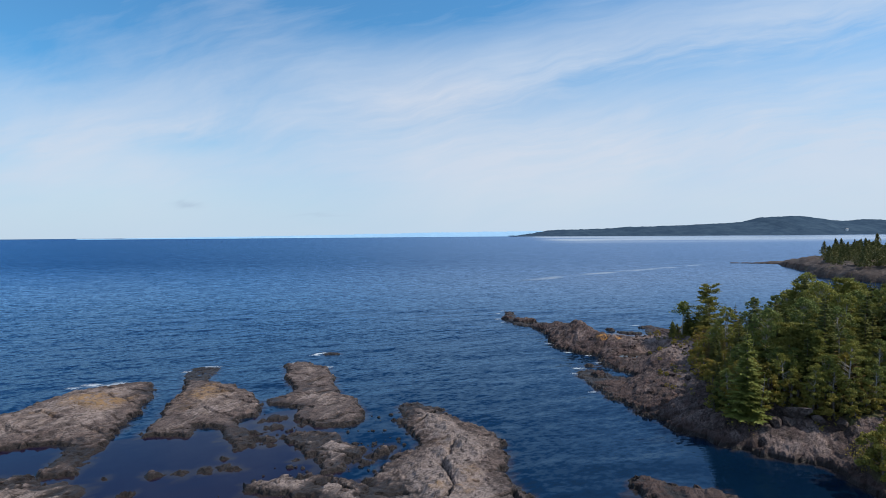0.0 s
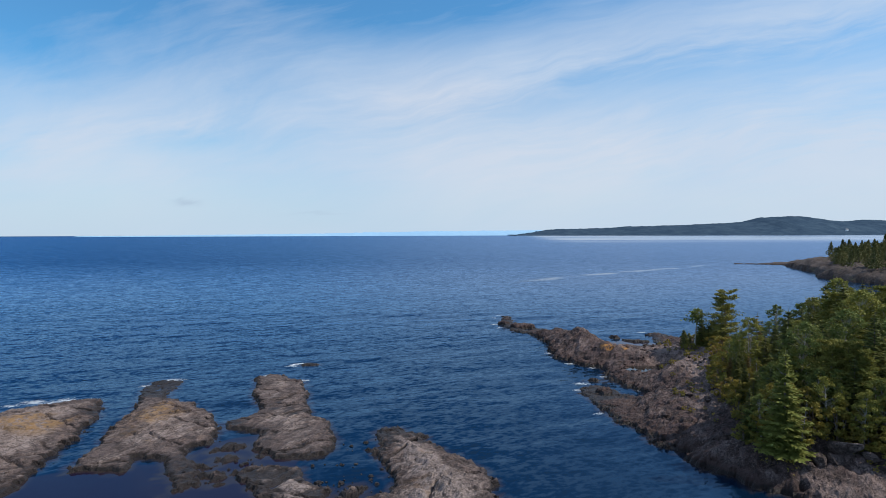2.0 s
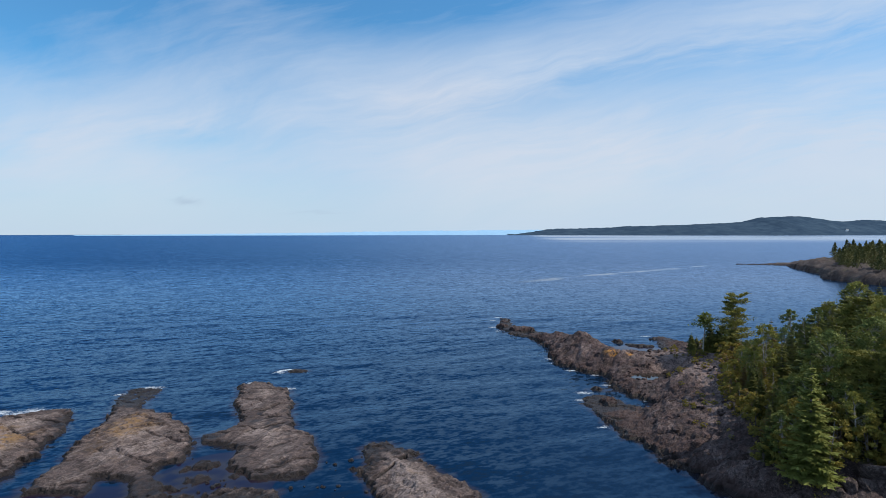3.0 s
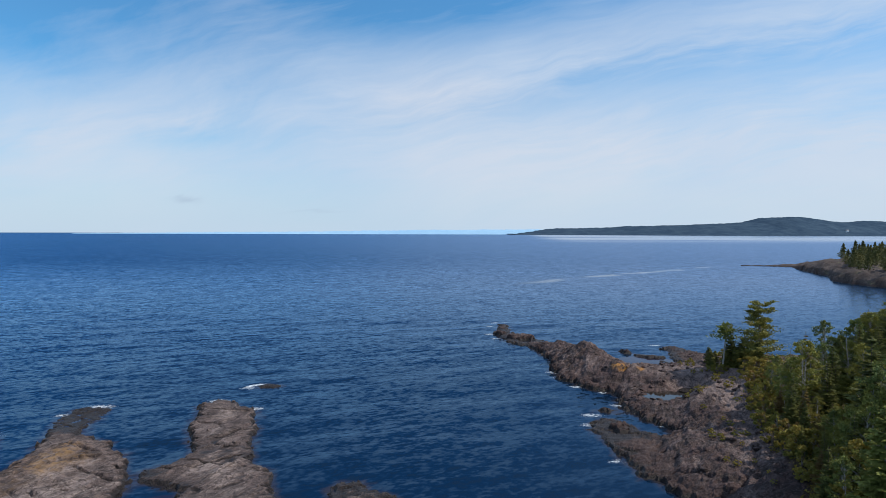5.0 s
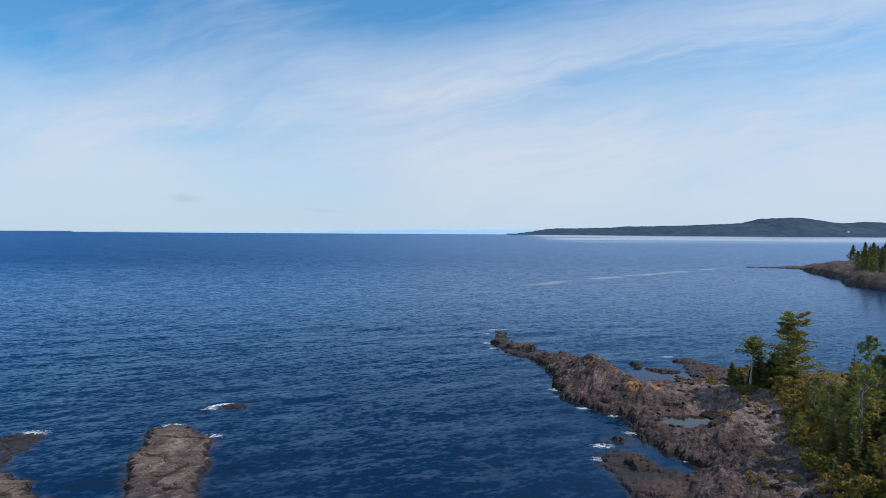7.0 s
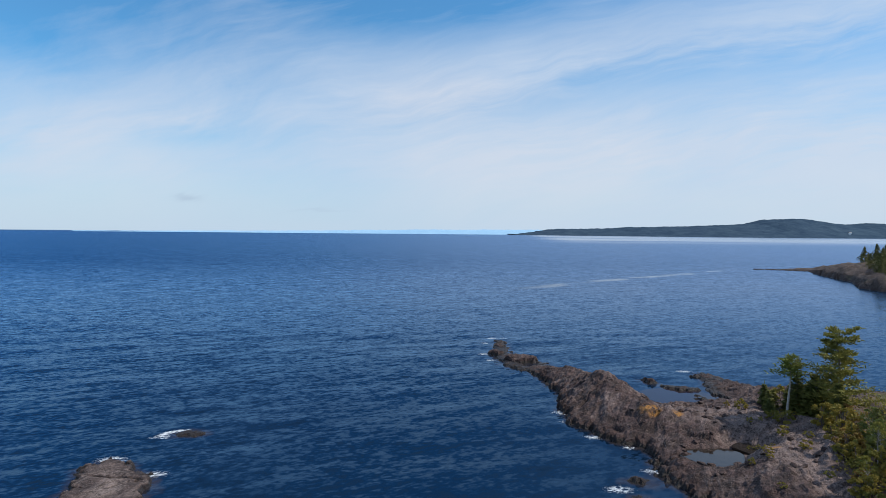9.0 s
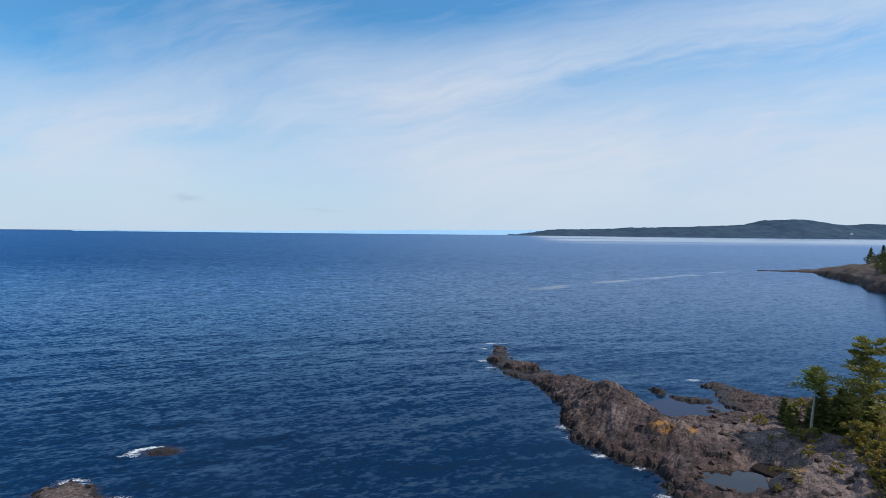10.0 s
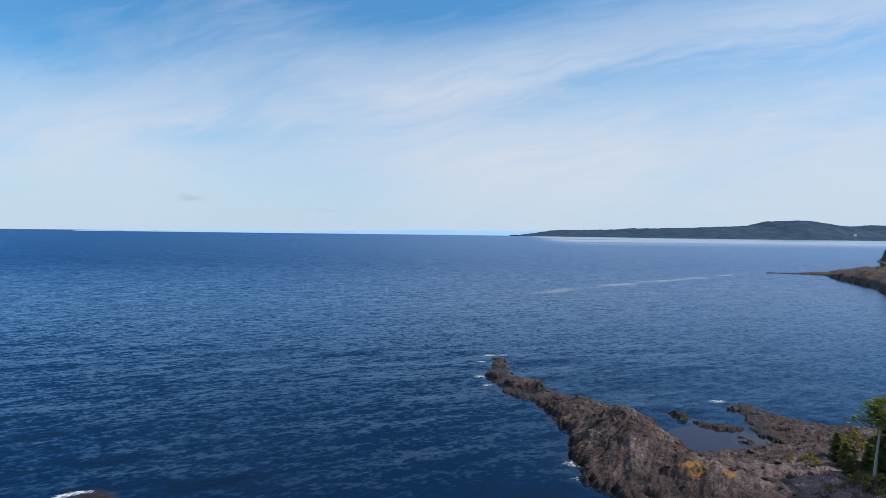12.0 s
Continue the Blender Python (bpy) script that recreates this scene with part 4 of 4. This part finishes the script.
BUSHES = [broadleaf(1.5, 1.0, "low yellow-green shrub on the rocks", 15, clumps=14, leaf="bush", bark=BARK, start=0.2, name="shrub", per=55, stems=2), broadleaf(2.2, 1.3, "yellow-green leafy shrub on thin soil", 16, clumps=20, leaf="bush", bark=BARK, start=0.15, name="shrub", per=60, stems=3), broadleaf(1.9, 1.2, "reddish autumn shrub on thin soil", 17, clumps=18, leaf="autumn", bark=BARK, start=0.15, name="shrub", per=60, stems=3)]

stand(PALE, 30.4, 60.4, 1.02, 40)
stand(PINE, 45.6, 103.6, 0.93, 25)
stand(LONE, 42.2, 106.0, 1.0, 0)
again(SPRUCES[1], 43.4, 106.4, 0.7, 60)
stand(SPRUCES[0], 52, 82, 0.95, 10)
stand(SPRUCES[1], 48, 74, 1.0, 80)
stand(SPRUCES[2], 57, 88, 0.95, 150)
stand(RUSTY, 44.0, 91.0, 1.0, 0)
stand(SAPLING, 43.6, 108.5, 0.9, 0)
stand(PINES[0], 60, 96, 0.9, 0)
stand(PINES[1], 50.5, 68, 1.1, 60)
stand(BIRCHES[0], 50.2, 97.2, 0.74, 0)
stand(BIRCHES[1], 38.5, 82, 0.85, 0)
stand(BIRCHES[2], 64, 98, 0.85, 40)
stand(BIRCHES[3], 39.5, 66, 1.0, 10)
stand(BUSHES[0], 40.8, 104, 1.0, 0)
stand(BUSHES[1], 42.4, 101, 1.0, 0)
stand(BUSHES[2], 36.4, 60, 1.0, 0)

# the wood on the headland: denser inland, its edge following the bare rock
placed = [(30.4, 60.4), (45.6, 103.6), (42.2, 106.0), (52, 82), (48, 74), (57, 88), (44, 91), (60, 96), (50.5, 68), (50.2, 97.2), (38.5, 82), (64, 98), (39.5, 66)]
seeds = np.random.default_rng(70).uniform((28, 42), (105, 117), (26000, 2))
depths = inside(seeds[:, 0], seeds[:, 1], EDGE)
for (x, y), d in zip(seeds[depths > 0.3].tolist(), depths[depths > 0.3].tolist()):
    if len(placed) >= 400:
        break
    if math.hypot(x - 47, y - 103.5) < 7.5 or (x < 67 and y > 100) or math.hypot(x - 30.4, y - 60) < 2.2 or (y < 57 and x < 62):
        continue
    gap = (1.15 if d < 4 else 1.9) if x < 0.74 * y + 6 else 6.0
    if min((x - a) ** 2 + (y - b) ** 2 for a, b in placed) < gap * gap:
        continue
    placed.append((x, y))
    if d < 1.6:
        kind = rnd.choice([BUSHES[1], BUSHES[2], BUSHES[1], BUSHES[0], SAPLING, RUSTY, BIRCHES[1], BIRCHES[0], SPRUCES[1]])
        size = rnd.uniform(0.8, 1.35) if kind in BUSHES or kind is SAPLING else rnd.uniform(0.38, 0.6)
    elif d < 4.0:
        kind = rnd.choice([BIRCHES[0], BIRCHES[1], SPRUCES[1], SPRUCES[0], BIRCHES[3], RUSTY, PINES[0], BIRCHES[0], SPRUCES[0], BIRCHES[3]])
        size = rnd.uniform(0.55, 0.82)
    else:
        kind = rnd.choice([SPRUCES[0], SPRUCES[1], SPRUCES[2], SPRUCES[0], SPRUCES[1], SPRUCES[2], BIRCHES[0], BIRCHES[2], BIRCHES[1], BIRCHES[3], PINES[0], PINES[1], RUSTY])
        size = rnd.uniform(0.72, 1.12)
    if y > 70:
        size *= 0.6 if x < 0.535 * y else 0.8 if x < 0.575 * y else 1.0
    again(kind, x, y, size, rnd.uniform(0, 360))

# dark saplings in front of the pine, shrubs out on the rocks
for x, y, s in [(44.6, 109.5, 1.1), (45.4, 108, 1.0), (43.0, 110, 0.8), (46.2, 106.6, 1.5), (43.8, 104.8, 1.3), (44.4, 101.6, 1.6), (46.8, 110.5, 0.9), (45.0, 106.0, 1.7), (42.0, 109, 0.9), (42.6, 111, 1.0), (41.2, 107.4, 0.7), (44.0, 107, 1.2)]:
    again(SAPLING, x, y, s, rnd.uniform(0, 360))
for x, y, s, k in [(40.2, 105.2, 0.7, 0), (39.4, 109.4, 0.8, 0), (39.0, 101, 0.7, 0), (42.8, 98.6, 1.1, 1), (41.2, 97.4, 0.8, 0), (38.4, 96.4, 0.6, 0), (39.8, 92.2, 0.8, 1), (36.0, 83, 0.6, 0), (33.4, 78, 0.5, 0), (30.4, 66, 0.8, 1), (29.6, 63, 0.9, 1), (32.0, 60.4, 1.0, 1), (33.6, 62.0, 1.2, 1), (35.6, 61.0, 1.3, 1), (36.8, 59.6, 1.2, 1), (37.6, 58.4, 1.1, 1), (38.4, 59.8, 1.5, 1), (39.6, 58.0, 1.1, 1), (40.8, 58.6, 0.9, 2), (41.8, 59.6, 1.2, 2), (43.0, 58.8, 0.8, 2), (38.6, 57.0, 0.6, 0), (35.0, 50.0, 1.3, 1), (36.4, 49.4, 1.5, 1), (34.8, 48.0, 1.2, 1), (37.6, 51.0, 1.1, 2), (36.0, 47.0, 1.5, 1), (40.2, 54.0, 0.9, 2), (42.5, 56.0, 1.0, 2)]:
    again(BUSHES[k], x, y, s, rnd.uniform(0, 360))


# a fringe of shrubs along the foot of the wood
for (x0, y0), (x1, y1) in zip(EDGE[:16], EDGE[1:17]):
    for k in range(max(1, int(math.hypot(x1 - x0, y1 - y0) / 1.1))):
        f = (k + rnd.random()) / max(1, int(math.hypot(x1 - x0, y1 - y0) / 1.1))
        x, y = x0 + (x1 - x0) * f + rnd.uniform(-0.3, 1.2), y0 + (y1 - y0) * f + rnd.uniform(-0.5, 0.8)
        if math.hypot(x - 30.4, y - 60) > 1.6 and rnd.random() < 0.8:
            again(BUSHES[rnd.choice((0, 1, 1, 1, 2))], x, y, rnd.uniform(0.6, 1.2), rnd.uniform(0, 360))


# small tufts rooted in the joints of the open rock
made = 0
while made < 46:
    x, y = rnd.uniform(28, 44), rnd.uniform(52, 112)
    d = float(inside(np.array([x]), np.array([y]), EDGE)[0])
    if not -7 < d < -0.4 or float(inside(np.array([x]), np.array([y]), POINT.outline)[0]) < 3.5:
        continue
    made += 1
    again(BUSHES[0], x, y, rnd.uniform(0.16, 0.45), rnd.uniform(0, 360), 0.08)


# low undergrowth over the forest floor and along its edge
def undergrowth():
    g = np.random.default_rng(77)
    n = 90000
    x, y = g.uniform(27, 75, n), g.uniform(40, 114, n)
    d = inside(x, y, EDGE) + 5 * (fbm(x / 4, y / 4, 5, 3) - 0.5)
    keep = (d > -0.6) & (d < 9) & (fbm(x / 1.7, y / 1.7, 8, 2) > 0.47)
    x, y = x[keep], y[keep]
    z = POINT.height(x, y) + g.uniform(0.0, 0.75, len(x)) * smooth(fbm(x / 1.7, y / 1.7, 8, 2), 0.45, 0.62)
    a = unit(g.normal(0, 1, (len(x), 3)) + [0, 0, 0.4])
    w = unit(np.cross(a, g.normal(0, 1, (len(x), 3))))
    p = Pile()
    p.leaves(np.stack([x, y, z], -1), a * g.uniform(0.07, 0.15, (len(x), 1)), w * g.uniform(0.045, 0.085, (len(x), 1)))
    tagged(new("undergrowth", p.mesh("undergrowth", LEAF["bush"])), "low yellow-green undergrowth over thin forest soil", "undergrowth", kind="stuff")


undergrowth()


def snag(h, seed):
    """A dead standing trunk with a few bare limbs."""
    g = np.random.default_rng(seed)
    base, wood = new("dead_tree"), Pile()
    zs = np.linspace(-0.3, h, 7)
    wood.tube([(0.15 * math.sin(z * 0.8 + seed), 0.05 * z, z) for z in zs], 0.075 * (1 - zs / (h * 1.1)) + 0.01, 5)
    new("trunk", wood.mesh("trunk", DEAD_BARK)).parent = base
    for i in range(9):
        z, az, ln = h * g.uniform(0.3, 0.95), g.uniform(0, 6.28), g.uniform(0.4, 1.1)
        limb = Pile()
        limb.tube([(0.15 * math.sin(z * 0.8 + seed), 0.05 * z, z), (math.cos(az) * ln * 0.6, 0.05 * z + math.sin(az) * ln * 0.6, z + 0.05), (math.cos(az) * ln, 0.05 * z + math.sin(az) * ln, z + ln * 0.35)], (0.028, 0.02, 0.008), 4)
        new("limb", limb.mesh("limb", DEAD_BARK)).parent = base
    return tagged(base, "grey dead tree with bare limbs at the forest's edge", "dead tree", "trees on the headland")


for i, (x, y, h) in enumerate([(31.6, 60.0, 4.2), (42.4, 88.6, 5.2), (40.4, 84.6, 4.6), (38.6, 79.4, 5.0), (43.6, 93.2, 4.4), (45.4, 86, 6.0)]):
    stand(snag(h, 300 + i), x, y, 1.0, 40 * i, 0.1, 6)


# angular blocks broken off the bedrock
def boulder(seed, sx, sy, sz):
    g = np.random.default_rng(seed)
    bm = bmesh.new()
    for v in unit(g.normal(0, 1, (22, 3))) * [sx, sy, sz] * g.uniform(0.75, 1.0, (22, 1)):
        bm.verts.new(v)
    bmesh.ops.convex_hull(bm, input=bm.verts)
    bmesh.ops.delete(bm, geom=[v for v in bm.verts if not v.link_faces], context="VERTS")
    bmesh.ops.bevel(bm, geom=list(bm.edges), offset=0.04, segments=1, affect="EDGES")
    me = bpy.data.meshes.new("boulder")
    bm.to_mesh(me)
    bm.free()
    me.materials.append(MAT_SHORE)
    return me


def repaint(me, mat):
    me = me.copy()
    me.materials[0] = mat
    return me


BLOCKS = [boulder(401, 1.0, 0.7, 0.5), boulder(402, 0.8, 0.75, 0.55), boulder(403, 1.3, 0.6, 0.35), boulder(404, 0.6, 0.6, 0.5)]
PALE_BLOCKS = [repaint(me, MAT_ISLAND) for me in BLOCKS]


def drop(mesh, x, y, s, turn, tip, label, rock=POINT):
    ob = new("boulder", mesh)
    z = float(rock.height(np.array([x]), np.array([y]))[0])
    ob.matrix_basis = pose(x, y, z + 0.12 * s, tip, tip * 0.6, turn) @ Matrix.Diagonal((s, s, s, 1))
    tagged(ob, label, "boulder", "blocks on the shore")


for x, y, s, turn, tip, k in [(34.4, 59.6, 1.9, 120, 40, 2), (32.4, 59.0, 1.1, 70, 60, 1), (33.6, 58.8, 1.0, 20, 25, 0), (36.2, 58.6, 1.1, 80, 20, 0), (31.4, 58.4, 0.8, 120, 15, 3), (37.6, 57.2, 0.9, 30, 10, 1)]:
    drop(PALE_BLOCKS[k], x, y, s, turn, tip, "large tilted slab of grey rock at the forest's edge")
count = 0
while count < 110:
    x, y = rnd.uniform(22, 46), rnd.uniform(48, 118)
    d = float(inside(np.array([x]), np.array([y]), POINT.outline)[0])
    if d < 0.8 or float(inside(np.array([x]), np.array([y]), EDGE)[0]) > 1 or float(fbm(np.array(x / 6), np.array(y / 6), 71, 2)) < 0.5:
        continue
    count += 1
    drop(rnd.choice(BLOCKS), x, y, rnd.uniform(0.18, 0.6), rnd.uniform(0, 360), rnd.uniform(-25, 25), "angular brown rock block lying on the bedrock")


for key in "ABCDFG":
    rock, (x0, y0, x1, y1) = ISLETS[key]
    made, tries = 0, 0
    while made < 9 and tries < 300:
        tries += 1
        x, y = rnd.uniform(x0, x1), rnd.uniform(y0, y1)
        if float(inside(np.array([x]), np.array([y]), rock.outline)[0]) < 0.7:
            continue
        made += 1
        drop(rnd.choice(PALE_BLOCKS), x, y, rnd.uniform(0.15, 0.42), rnd.uniform(0, 360), rnd.uniform(-20, 20), "angular brown block lying on a rock islet", rock)


# loose stones strewn through the shallow pools
def pool_stones():
    g = np.random.default_rng(88)
    verts, faces = [], []
    while len(faces) < 9 * 260:
        x, y = g.uniform(-19, -1), g.uniform(46, 72)
        if fbm(np.array(x / 3), np.array(y / 3), 81, 2) < 0.5:
            continue
        s = 0.09 + 0.28 * g.random() ** 2.5
        base = len(verts)
        ring = [(x + s * g.uniform(0.7, 1.3) * math.cos(k * 1.0472), y + s * g.uniform(0.7, 1.3) * math.sin(k * 1.0472)) for k in range(6)]
        verts.extend((a, b, -0.1) for a, b in ring)
        verts.extend((x + (a - x) * 0.6, y + (b - y) * 0.6, s * g.uniform(0.35, 0.7)) for a, b in ring)
        faces.append(tuple(base + 6 + k for k in range(6)))
        faces.extend((base + k, base + (k + 1) % 6, base + 6 + (k + 1) % 6, base + 6 + k) for k in range(6))
        faces.extend([(base, base + 5, base + 4, base + 3), (base, base + 3, base + 2, base + 1)])
    tagged(link_mesh("loose_stones", verts, faces, MAT_ISLAND), "small brown stones strewn in shallow still water", "stones", kind="stuff")


pool_stones()


# the wood on the far headland, with simpler trees
def far_tree(h, r, leaf, seed, pointed):
    g = np.random.default_rng(seed)
    wood, green = Pile(), Pile()
    wood.tube([(0, 0, -1), (0, 0, h * 0.9)], (0.16, 0.05), 5)
    m = 420
    s = g.random(m) ** 0.8
    rad = (1 - s) ** 0.8 if pointed else np.sin(np.pi * (0.1 + 0.85 * s)) ** 0.6
    az = g.uniform(0, 2 * np.pi, m)
    q = np.sqrt(g.uniform(0.15, 1, m)) * rad * r * (0.8 + 0.4 * np.sin(az * 3 + s * 9))
    c = np.stack([np.cos(az) * q, np.sin(az) * q, h * (0.12 + 0.9 * s)], -1)
    a = unit(g.normal(0, 1, (m, 3)))
    w = unit(np.cross(a, g.normal(0, 1, (m, 3))))
    green.leaves(c, a * g.uniform(0.35, 0.6, (m, 1)), w * g.uniform(0.2, 0.35, (m, 1)))
    base = new("distant_tree")
    new("trunk", wood.mesh("trunk", BARK)).parent = base
    new("crown", green.mesh("crown", LEAF[leaf])).parent = base
    return tagged(base, "dark spruce on the far headland" if pointed else "green tree on the far headland", "tree", "trees on the far headland")


FAR = [far_tree(10, 2.8, "far", 31, True), far_tree(7.5, 3.8, "far", 32, False), far_tree(10.5, 3.4, "far", 33, True), far_tree(8, 3.8, "far", 34, False)]


def far_z(x, y):
    return float(FAR_POINT.height(np.array([x]), np.array([y]))[0])


spots = []
tries = 0
while len(spots) < 380 and tries < 7000:
    tries += 1
    x, y = rnd.uniform(178, 300), rnd.uniform(225, 375)
    z = far_z(x, y)
    d = float(inside(np.array([x]), np.array([y]), FAR_POINT.outline)[0])
    if d < 7 or z < 2.6 or x < 0.625 * y or (spots and min((x - a) ** 2 + (y - b) ** 2 for a, b in spots) < 8):
        continue
    spots.append((x, y))
    kind = FAR[len(spots) - 1] if len(spots) <= 4 else rnd.choice(FAR)
    m = pose(x, y, z - 0.3, 0, 0, rnd.uniform(0, 360))
    if len(spots) <= 4:
        kind.matrix_basis = m
    else:
        copy_thing(kind, m).scale = (rnd.uniform(0.5, 0.9),) * 3
